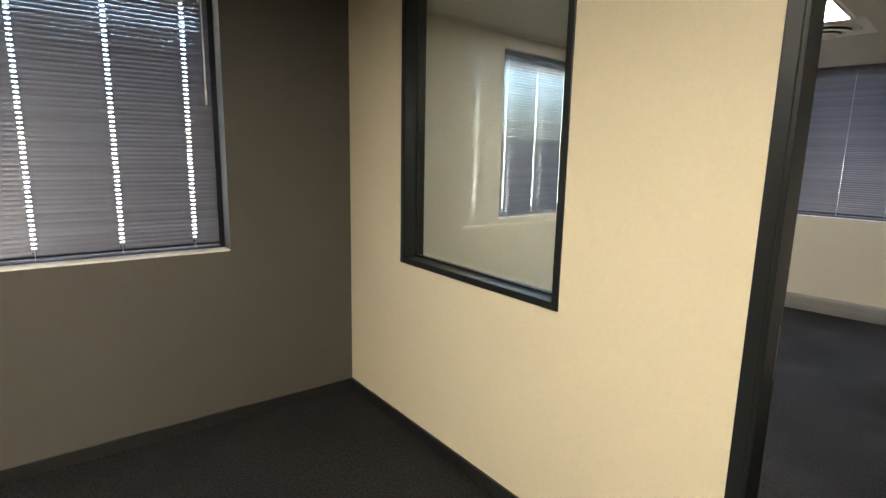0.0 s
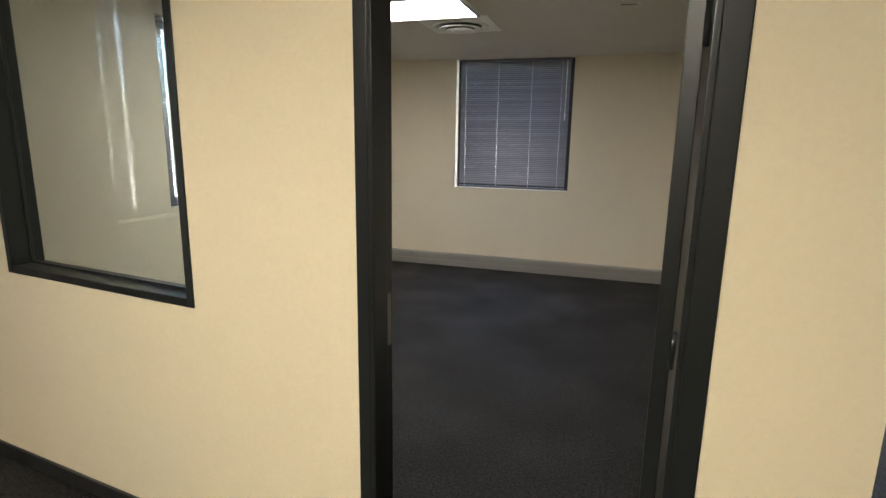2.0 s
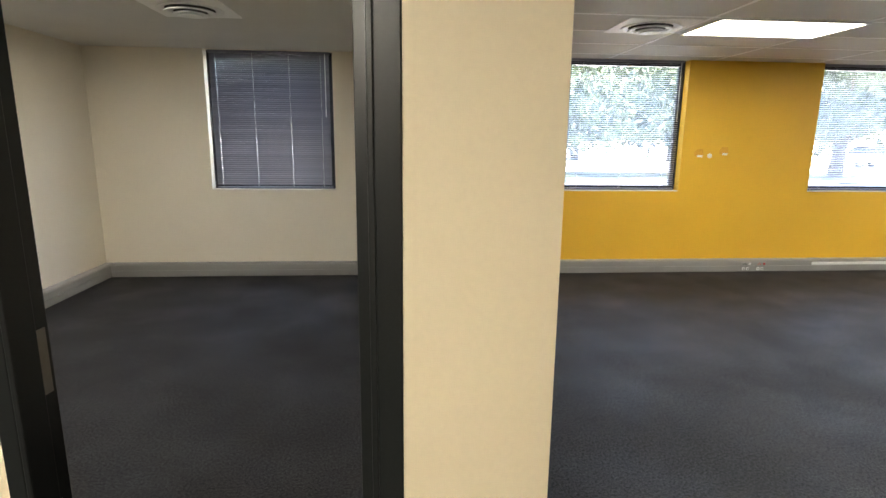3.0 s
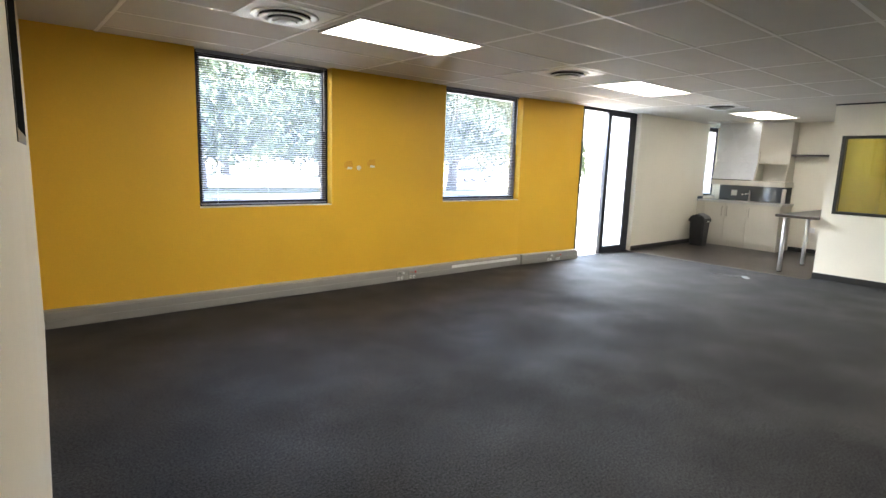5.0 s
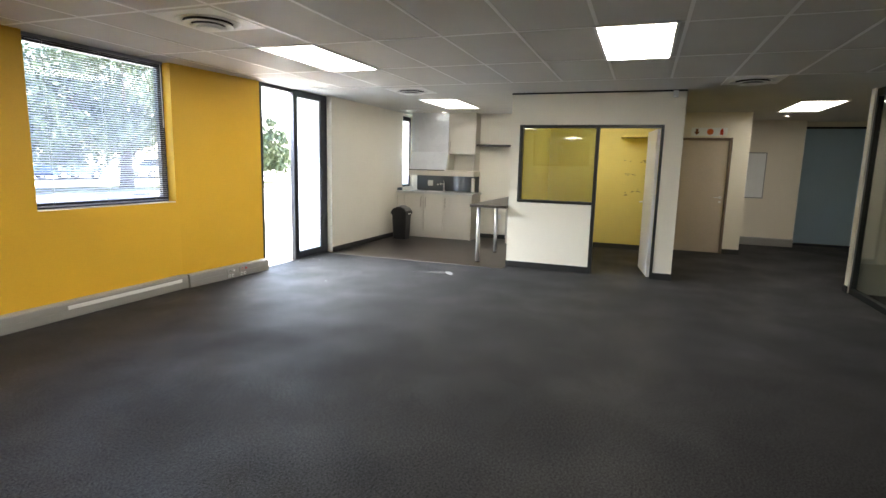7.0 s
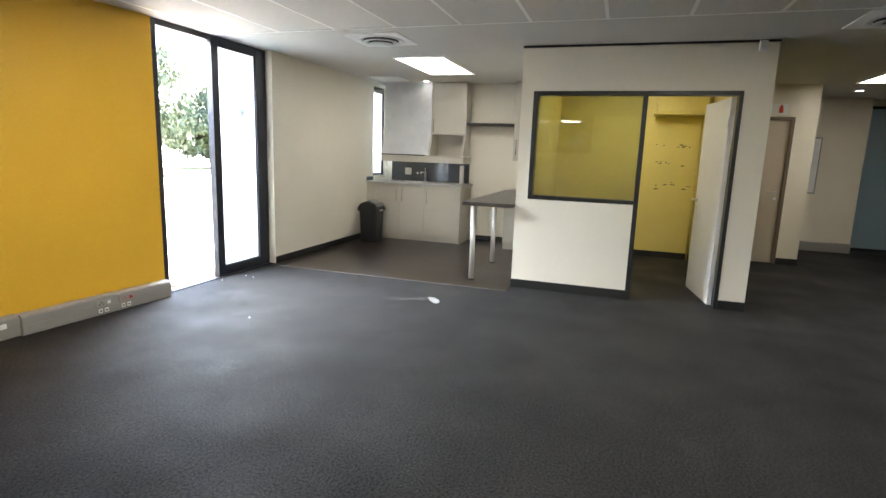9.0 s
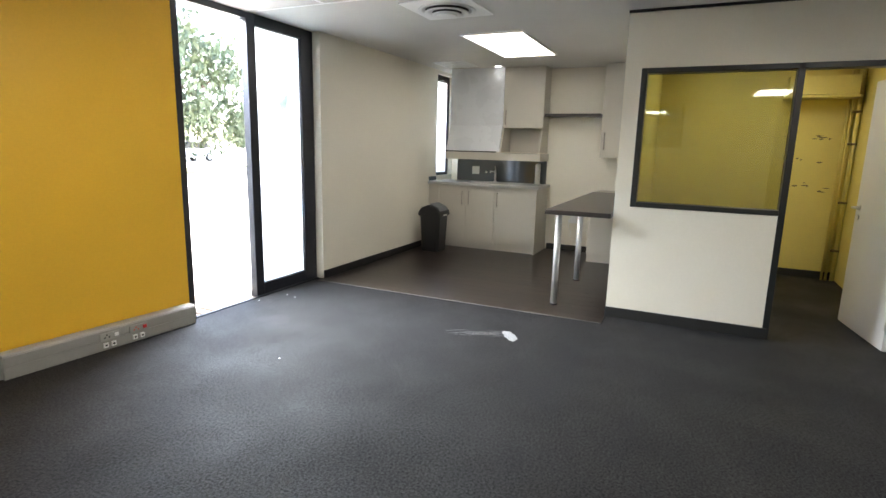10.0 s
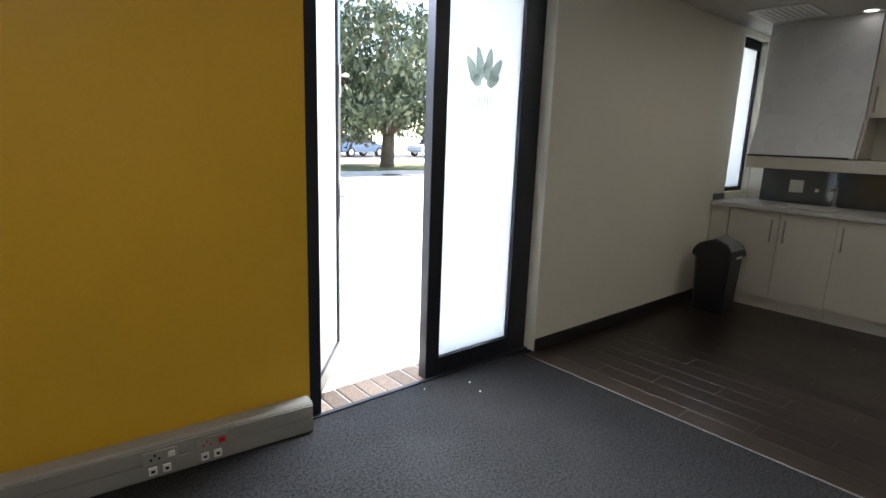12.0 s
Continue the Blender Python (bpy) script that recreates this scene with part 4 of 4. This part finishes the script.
# bar table
table = thing("bar_table", 11.2, 3.72, 0, "dark laminate bar table on chrome legs beside the booth", "table")
bm = bmesh.new()
soft_box(bm, 9.94, 12.29, 3.443, 3.995, 0.865, 0.905, r=0.006)
part("tabletop", bm, DARK_TOP, table)
for x in (10.19, 11.24):
    bm = bmesh.new()
    tube(bm, (x, 3.925, 0.012), (x, 3.925, 0.866), 0.030, n=24)
    leg = part("leg", bm, CHROME, table, "round chrome leg")
    bm = bmesh.new()
    tube(bm, (x, 3.925, 0), (x, 3.925, 0.014), 0.034, n=24)
    part("foot", bm, RUBBER, leg)

# ---- booth contents ----
ac = thing("wall_box", 12.7, 1.69, 2.03, "pale yellow painted wall box above the back door", "box")
boxes("body", [(12.56, 12.80, 1.36, 2.0, 2.07, 2.27)], PALE_YELLOW, ac, soft=0.004)
boxes("lower_ledge", [(12.54, 12.80, 1.33, 2.03, 2.035, 2.065)], PALE_YELLOW, ac, soft=0.003)
rnd = random.Random(11)
scuffs = thing("wall_scuffs", 12.798, 1.75, 1.1, "peeled paint scuffs on the yellow back wall", "wall damage")
for k in range(26):
    y = rnd.uniform(1.48, 1.95)
    z = rnd.choice((1.62, 1.38, 1.36, 1.10, 1.06, 1.02)) + rnd.uniform(-0.02, 0.02)
    w, h = rnd.uniform(0.008, 0.045), rnd.uniform(0.004, 0.012)
    bm = bmesh.new()
    prism(bm, [(y - w, z), (y - w * 0.4, z + h), (y + w * 0.5, z + h * 0.7), (y + w, z - h * 0.2), (y + w * 0.2, z - h)], "x", 12.7965, 12.8005)
    part("scuff", bm, SCUFF, scuffs)
pipes = thing("corner_pipes", 12.74, 1.33, 0, "old paint-spotted service pipes in the booth corner", "pipes")
for k, (dy, r) in enumerate(((0.0, 0.022), (0.06, 0.014), (0.10, 0.012))):
    bm = bmesh.new()
    tube(bm, (12.76, 1.30 + dy, 0.0), (12.76, 1.30 + dy, TOP - 0.002), r, n=12)
    part("pipe", bm, PALE_YELLOW, pipes)
for z in (0.35, 0.9, 1.55, 1.9):
    bm = bmesh.new()
    soft_box(bm, 12.735, 12.80, 1.275, 1.36, z - 0.012, z + 0.012, r=0.004)
    part("clamp", bm, SCUFF, pipes)

# ---- corridor end ----
signs = thing("sign_board", 13.09, 0.57, 2.17, "white safety sign strip with orange pictograms above the door", "sign")
boxes("board", [(13.088, 13.099, 0.29, 0.87, 2.09, 2.235)], WHITE_PLASTIC, signs)
bm = bmesh.new()
prism(bm, [(0.80, 2.215), (0.76, 2.215), (0.76, 2.165), (0.73, 2.165), (0.78, 2.105), (0.83, 2.165), (0.80, 2.165)], "x", 13.084, 13.088)
part("arrow", bm, BROWN_INK, signs)
bm = bmesh.new()
tube(bm, (13.088, 0.565, 2.163), (13.084, 0.565, 2.163), 0.052, n=28)
part("disc", bm, ORANGE_INK, signs)
bm = bmesh.new()
prism(bm, [(0.405, 2.11), (0.405, 2.19), (0.39, 2.205), (0.395, 2.22), (0.36, 2.215), (0.365, 2.19), (0.355, 2.18), (0.355, 2.11)], "x", 13.084, 13.088)
part("extinguisher_shape", bm, RED_INK, signs)
board = thing("notice_board", 14.85, -0.49, 1.4, "white panel board on the end wall", "board")
boxes("frame", [(14.825, 14.849, -0.68, -0.30, 0.95, 1.87)], GREY_TRUNK, board, soft=0.003)
boxes("face", [(14.819, 14.826, -0.66, -0.32, 0.97, 1.85)], WHITE_PLASTIC, board)
boxes("latch", [(14.812, 14.82, -0.34, -0.325, 1.36, 1.42)], BLACK_FRAME, board)
fw = structure(boxes("window_far", [(15.20, 15.26, -4.4, -1.30, 2.36, 2.40), (15.20, 15.26, -4.4, -1.30, 0.0, 0.05)], NAVY_FRAME), "blue-tinted frosted glazing at the corridor end", "window")
boxes("pane", [(15.225, 15.235, -4.4, -1.30, 0.05, 2.36)], FROST_BLUE, fw)

# glazed office on the corridor side
gl = structure(boxes("window_office", [(4.2, 10.30, -0.98, -0.92, 0, 0.07), (4.2, 10.30, -0.98, -0.92, 2.40, 2.49), (10.24, 10.30, -0.98, -0.92, 0.07, 2.40), (8.65, 8.71, -0.98, -0.92, 0.07, 2.40), (7.0, 7.06, -0.98, -0.92, 0.07, 2.40), (5.4, 5.46, -0.98, -0.92, 0.07, 2.40)], BLACK_FRAME), "black framed glass office front", "window")
for a, b in ((8.71, 10.24), (7.06, 8.65), (5.46, 7.0), (4.2, 5.4)):
    boxes("pane", [(a, b, -0.953, -0.947, 0.07, 2.40)], ROOM_GLASS, gl)
wall_mesh("wall_office_end", "y", 10.30, 10.42, -4.4, -0.90, 0, TOP, [], WHITE_PAINT, "white end wall of the glazed office")
wall_mesh("wall_office_start", "y", 4.08, 4.20, -4.4, -0.90, 0, TOP, [], WHITE_PAINT, "white side wall of the glazed office")
skirting("baseboard_office", [(10.29, 10.43, -0.90, -0.886, 0, 0.085)])


# ---- sockets and marks ----
def trunk_socket(x, red, group="trunking sockets", bent=False):
    """A power socket module with two data jacks under it, set in the trunking."""
    y = -0.085 if bent else NORTH - 0.085
    root = thing("trunking_socket", x, y, 0.11, "grey power socket with red switch and data jacks in the trunking" if red else "grey power socket with white switch and data jacks in the trunking", "socket", group)
    boxes("plate", [(x - 0.065, x + 0.065, y - 0.008, y, 0.072, 0.124)], GREY_TRUNK_DARK if not red else GREY_TRUNK, root, soft=0.002)
    boxes("switch", [(x + 0.028, x + 0.055, y - 0.014, y - 0.007, 0.088, 0.112)], RED_PLASTIC if red else WHITE_PLASTIC, root, soft=0.002)
    for dx, z in ((-0.035, 0.092), (-0.005, 0.092), (-0.02, 0.108)):
        bm = bmesh.new()
        tube(bm, (x + dx, y - 0.007, z), (x + dx, y - 0.0088, z), 0.0055, n=10)
        part("pin_hole", bm, DARK_HOLE if not red else RED_INK, root)
    for dx in (-0.03, 0.022):
        j = boxes("data_jack", [(x + dx - 0.016, x + dx + 0.016, y - 0.010, y, 0.022, 0.056)], WHITE_PLASTIC, root, soft=0.002)
        boxes("port", [(x + dx - 0.007, x + dx + 0.007, y - 0.0105, y - 0.009, 0.033, 0.045)], DARK_HOLE, j)
    if bent:
        root.matrix_basis = BEND @ root.matrix_basis


trunk_socket(0.60, False, bent=True)
trunk_socket(0.80, True, bent=True)
trunk_socket(4.74, False)
trunk_socket(4.93, True)
slot = thing("trunking_cover", 6.2, NORTH - 0.09, 0.12, "raised grey cover strip on the trunking", "cover")
boxes("strip", [(5.6, 6.9, NORTH - 0.093, NORTH - 0.085, 0.082, 0.118)], WHITE_PLASTIC, slot, soft=0.002)
for x, z, s in ((4.03, 1.43, 1), (4.17, 1.41, 0), (4.34, 1.455, 1)):
    pp = thing("paint_patch", x, NORTH, z, "torn paint patch with a screw hole on the yellow wall" if s else "white filler spot on the yellow wall", "wall damage", "wall patches")
    if s:
        bm = bmesh.new()
        prism(bm, [(x - 0.055, z + 0.02), (x - 0.02, z + 0.055), (x + 0.05, z + 0.06), (x + 0.06, z - 0.01), (x + 0.01, z - 0.03), (x - 0.05, z - 0.02)], "y", NORTH - 0.003, NORTH + 0.001)
        part("patch", bm, material("orange_patch", (0.72, 0.36, 0.03), 0.6, grain=0.1), pp)
        bm = bmesh.new()
        prism(bm, [(x - 0.02, z - 0.035), (x + 0.045, z - 0.038), (x + 0.05, z - 0.015), (x - 0.01, z - 0.01)], "y", NORTH - 0.005, NORTH - 0.002)
        part("chip", bm, WHITE_PAINT, pp)
    else:
        bm = bmesh.new()
        tube(bm, (x, NORTH + 0.001, z), (x, NORTH - 0.004, z), 0.028, n=14)
        part("spot", bm, WHITE_PAINT, pp)

# pale patch and fine streaks on the carpet
stain = thing("floor_mark", 9.15, 4.15, 0, "pale patch with fine streaks on the carpet", "stain")
rnd = random.Random(3)
for cx, cy, rx, ry, ang in ((9.17, 4.02, 0.12, 0.045, 35),):
    bm = bmesh.new()
    pts = []
    for k in range(26):
        u = k / 26 * 2 * math.pi
        j = rnd.uniform(0.75, 1.15)
        px, py = rx * j * math.cos(u), ry * j * math.sin(u)
        c, q = math.cos(radians(ang)), math.sin(radians(ang))
        pts.append((cx + px * c - py * q, cy + px * q + py * c))
    prism(bm, pts, "z", 0.0005, 0.003)
    part("smear", bm, PALE_MARK, stain)
for k in range(46):
    u, side = rnd.random(), rnd.gauss(0, 0.028)
    cx, cy = 9.03 + 0.15 * u + side, 4.42 - 0.34 * u + side * 0.5
    l, w = rnd.uniform(0.015, 0.075), rnd.uniform(0.0012, 0.0035)
    a = math.atan2(-0.34, 0.15) + rnd.uniform(-0.25, 0.25)
    c, q = math.cos(a), math.sin(a)
    bm = bmesh.new()
    prism(bm, [(cx - l * c, cy - l * q), (cx + w * q, cy - w * c), (cx + l * c, cy + l * q), (cx - w * q, cy + w * c)], "z", 0.0005, 0.002)
    part("streak", bm, STREAK, stain)

# small bits and plates
slot = thing("ceiling_slot", 0.255, 4.22, TOP, "small dark slotted plate set into the ceiling board", "vent")
bm = bmesh.new()
soft_box(bm, 0.185, 0.325, 4.203, 4.237, TOP - 0.004, TOP, r=0.001)
part("plate", bm, GRID_WHITE, slot)
bm = bmesh.new()
box(bm, 0.195, 0.315, 4.211, 4.229, TOP - 0.0055, TOP - 0.004)
part("slot_opening", bm, DARK_HOLE, slot)
rnd = random.Random(21)
for x, y in ((8.96, 6.33), (9.23, 6.24), (9.20, 6.12), (8.0, 5.24)):
    bm = bmesh.new()
    s = rnd.uniform(0.005, 0.008)
    prism(bm, [(x - s, y), (x, y + s * 0.8), (x + s, y + s * 0.2), (x + s * 0.3, y - s)], "z", 0.0005, 0.006)
    tagged(part("crumb", bm, WHITE_PLASTIC), "small white crumb lying on the carpet", "debris", "crumbs on the carpet")
cord = thing("power_cord", 12.955, 4.38, 0.35, "white power cord hanging from the wall socket", "cord")
bm = bmesh.new()
pts = [Vector((12.95, 4.38 + 0.02 * math.sin(k * 0.9), 0.42 - 0.03 * k)) for k in range(8)]
for p, q in zip(pts, pts[1:]):
    tube(bm, p, q, 0.004, n=8)
part("cable", bm, WHITE_PLASTIC, cord)
bm = bmesh.new()
soft_box(bm, 12.925, 12.958, 4.362, 4.398, 0.415, 0.455, r=0.004)
part("plug", bm, WHITE_PLASTIC, cord)

# ---- outdoors ----
structure(boxes("ground", [(-900, 900, 6.745, 1200, -0.30, -0.06), (-900, -3.1, -600, 6.745, -0.30, -0.06)], PAVING), "pale sunlit paved forecourt", "ground")
structure(boxes("pavement_step", [(8.202, 10.2, 6.425, 6.80, -0.10, -0.012)], KERB), "concrete bed of the brick doorstep", "pavement")
structure(boxes("road", [(-80, 120, 34.0, 40.0, -0.055, -0.045)], ROAD), "asphalt parking lane beyond the trees", "road")
structure(boxes("kerb", [(-60, 100, 21.4, 21.62, -0.06, 0.08)], KERB), "low concrete kerb at the edge of the tree bed", "kerb")
structure(boxes("lawn", [(-60, 100, 21.62, 27.0, -0.06, 0.03)], GRASS), "dry grass strip under the trees", "ground")


def tree(x, y, height, spread, seed):
    """Broad tree: tapered trunk that forks into limbs, and a loose crown of leaf clumps."""
    rnd = random.Random(seed)
    root = thing("tree", x, y, 0, "broad leafy green tree in the sun beyond the forecourt", "tree", "trees outside")
    bm = bmesh.new()
    fork = Vector((x + rnd.uniform(-0.3, 0.3), y, height * 0.20))
    tube(bm, (x, y, -0.1), fork, height * 0.045, height * 0.035, n=12)
    part("trunk", bm, BARK, root)
    tips = []
    for k in range(8):
        a = k / 8 * 2 * math.pi + rnd.uniform(-0.3, 0.3)
        out = spread * rnd.uniform(0.45, 0.8)
        mid = fork + Vector((math.cos(a) * out * 0.5, math.sin(a) * out * 0.5, height * rnd.uniform(0.14, 0.24)))
        end = fork + Vector((math.cos(a) * out, math.sin(a) * out, height * rnd.uniform(0.22, 0.55)))
        bm = bmesh.new()
        tube(bm, fork, mid, height * 0.022, height * 0.014, n=8)
        tube(bm, mid, end, height * 0.014, height * 0.005, n=7)
        part("limb", bm, BARK, root)
        tips += [mid, end]
    clumps = []
    for k in range(150):
        a, u = rnd.uniform(0, 2 * math.pi), rnd.random() ** 0.5
        clumps.append(Vector((x + math.cos(a) * u * spread, y + math.sin(a) * u * spread * 0.9, height * (0.20 + 0.76 * rnd.random() * (1.08 - 0.55 * u * u)))))
    verts, faces = [], []
    for c in clumps + tips:
        r = rnd.uniform(0.55, 1.15) * spread * 0.20
        for k in range(76):
            d = Vector((rnd.gauss(0, 1), rnd.gauss(0, 1), rnd.gauss(0, 0.7))).normalized() * r * rnd.uniform(0.5, 1.05)
            p = c + d
            s = rnd.uniform(0.10, 0.22)
            e = Euler((rnd.uniform(0, 6.28), rnd.uniform(0, 6.28), rnd.uniform(0, 6.28))).to_matrix()
            i = len(verts)
            for q in ((-s, 0, 0), (0, -s * 0.45, 0.02), (s, 0, 0), (0, s * 0.45, 0.02)):
                verts.append(p + e @ Vector(q))
            faces.append((i, i + 1, i + 2, i + 3))
    me = bpy.data.meshes.new("crown")
    me.from_pydata(verts, [], faces)
    me.materials.append(LEAF)
    crown = new("crown", me)
    crown.parent = root
    crown.matrix_parent_inverse = root.matrix_basis.inverted()
    crown["kind"] = "stuff"


for k, (x, y, h, sp) in enumerate(((7.5, 25.0, 8.0, 4.6), (14.6, 25.6, 8.2, 4.3), (20.9, 24.3, 7.4, 4.7), (32.2, 26.6, 4.6, 2.6), (24.0, 46.0, 9.5, 5.0), (33.0, 46.0, 10.0, 5.6), (-3.0, 26.0, 8.5, 4.8), (16.0, 48.0, 9.5, 5.2))):
    tree(x, y, h, sp, 40 + k)


def car(x, y, mat, label, turn):
    root = new("car")
    root.matrix_basis = pose(x, y, -0.045, 0, 0, turn)
    tagged(root, label, "car", "parked cars")
    bm = bmesh.new()
    prism(bm, [(-2.05, 0.30), (2.0, 0.30), (2.1, 0.55), (1.95, 0.80), (1.1, 0.90), (-1.75, 0.95), (-2.1, 0.85), (-2.15, 0.5)], "y", -0.85, 0.85)
    bmesh.ops.bevel(bm, geom=bm.edges[:], offset=0.06, segments=2, affect="EDGES")
    local_part("body", bm, mat, root)
    bm = bmesh.new()
    prism(bm, [(1.1, 0.88), (0.45, 1.38), (-1.2, 1.42), (-1.8, 0.92)], "y", -0.72, 0.72)
    bmesh.ops.bevel(bm, geom=bm.edges[:], offset=0.05, segments=2, affect="EDGES")
    local_part("cabin", bm, DARK_GLASS, root)
    bm = bmesh.new()
    soft_box(bm, -1.25, 0.5, -0.66, 0.66, 1.385, 1.44, r=0.02)
    local_part("roof", bm, mat, root)
    for cx in (-1.3, 1.3):
        for cy in (-0.78, 0.78):
            bm = bmesh.new()
            tube(bm, (cx, cy - 0.1, 0.32), (cx, cy + 0.1, 0.32), 0.32, n=20)
            w = local_part("wheel", bm, RUBBER, root)
            bm = bmesh.new()
            tube(bm, (cx, cy - 0.105, 0.32), (cx, cy + 0.105, 0.32), 0.19, n=16)
            local_part("rim", bm, CHROME, w)


car(26.6, 36.3, CAR_BLUE, "blue hatchback parked beyond the trees", 12)
car(22.3, 36.8, CAR_WHITE, "white hatchback parked beyond the trees", 8)
car(33.6, 36.6, CAR_WHITE, "white hatchback parked beyond the trees", 184)

# kerb inlet, and dead leaves blown along the forecourt
inlet = thing("storm_drain", 19.0, 21.3, -0.06, "dark iron storm drain inlet at the kerb", "drain")
bm = bmesh.new()
soft_box(bm, 18.65, 19.35, 20.98, 21.38, -0.06, -0.045, r=0.004)
part("frame", bm, ROAD, inlet)
for k in range(5):
    bm = bmesh.new()
    soft_box(bm, 18.70, 19.30, 21.02 + 0.07 * k, 21.06 + 0.07 * k, -0.046, -0.030, r=0.004)
    part("bar", bm, BLACK_FRAME, inlet)
rnd = random.Random(77)
bm = bmesh.new()
for k in range(90):
    u = rnd.random()
    if k < 60:
        cx, cy = 10.2 + 3.2 * u + rnd.gauss(0, 0.12), 11.66 - 1.18 * u + rnd.gauss(0, 0.10)
    else:
        cx, cy = rnd.uniform(8.3, 14), rnd.uniform(7.6, 16)
    s, a = rnd.uniform(0.02, 0.055), rnd.uniform(0, 6.28)
    c, q = math.cos(a) * s, math.sin(a) * s
    prism(bm, [(cx - c, cy - q), (cx + q * 0.4, cy - c * 0.4), (cx + c, cy + q), (cx - q * 0.4, cy + c * 0.4)], "z", -0.0595, -0.052)
tagged(part("leaf_litter", bm, BARK), "dead brown leaves scattered on the pale forecourt", "leaves", "", "stuff")

# ---- pieces of floors and pavements ----
floor_k = bpy.data.objects["floor_kitchen"]
bm = bmesh.new()
box(bm, -0.4595, 0.4595, -0.0745, 0.0745, -0.006, 0.0015)
bmesh.ops.bevel(bm, geom=[e for e in bm.edges if all(v.co.z > 0 for v in e.verts)], offset=0.0004, segments=1, affect="EDGES")
bm.transform(pose(0, 0, 0, 0, 0, 90))
plank_mesh = bpy.data.meshes.new("plank")
bm.to_mesh(plank_mesh)
bm.free()
plank_mesh.materials.append(PLANK)
for i in range(21):
    x = 9.91 + 0.15 * i
    for j in range(4):
        y = 3.90 + 0.92 * j - (0.0, 0.31, 0.61)[i % 3]
        lo, hi = max(y - 0.4585, 3.442), min(y + 0.4585, 6.338)
        if hi - lo < 0.08:
            continue
        ob = new("plank", plank_mesh)
        ob.parent = floor_k
        ob.matrix_basis = Matrix.Translation((x, (lo + hi) / 2, 0)) @ Matrix.Diagonal((1, (hi - lo) / 0.917, 1, 1))
step = bpy.data.objects["pavement_step"]
bm = bmesh.new()
box(bm, -0.108, 0.108, -0.052, 0.052, -0.05, 0)
bmesh.ops.bevel(bm, geom=[e for e in bm.edges if all(v.co.z > -0.01 for v in e.verts)], offset=0.006, segments=1, affect="EDGES")
brick_mesh = bpy.data.meshes.new("brick")
bm.to_mesh(brick_mesh)
bm.free()
brick_mesh.materials.append(BRICK)
rnd = random.Random(8)
for i in range(16):
    ob = new("brick", brick_mesh)
    ob.parent = step
    ob.matrix_basis = pose(8.27 + 0.114 * i, 6.54, -0.004 + rnd.uniform(-0.002, 0.002), 0, 0, 90 + rnd.uniform(-1, 1))
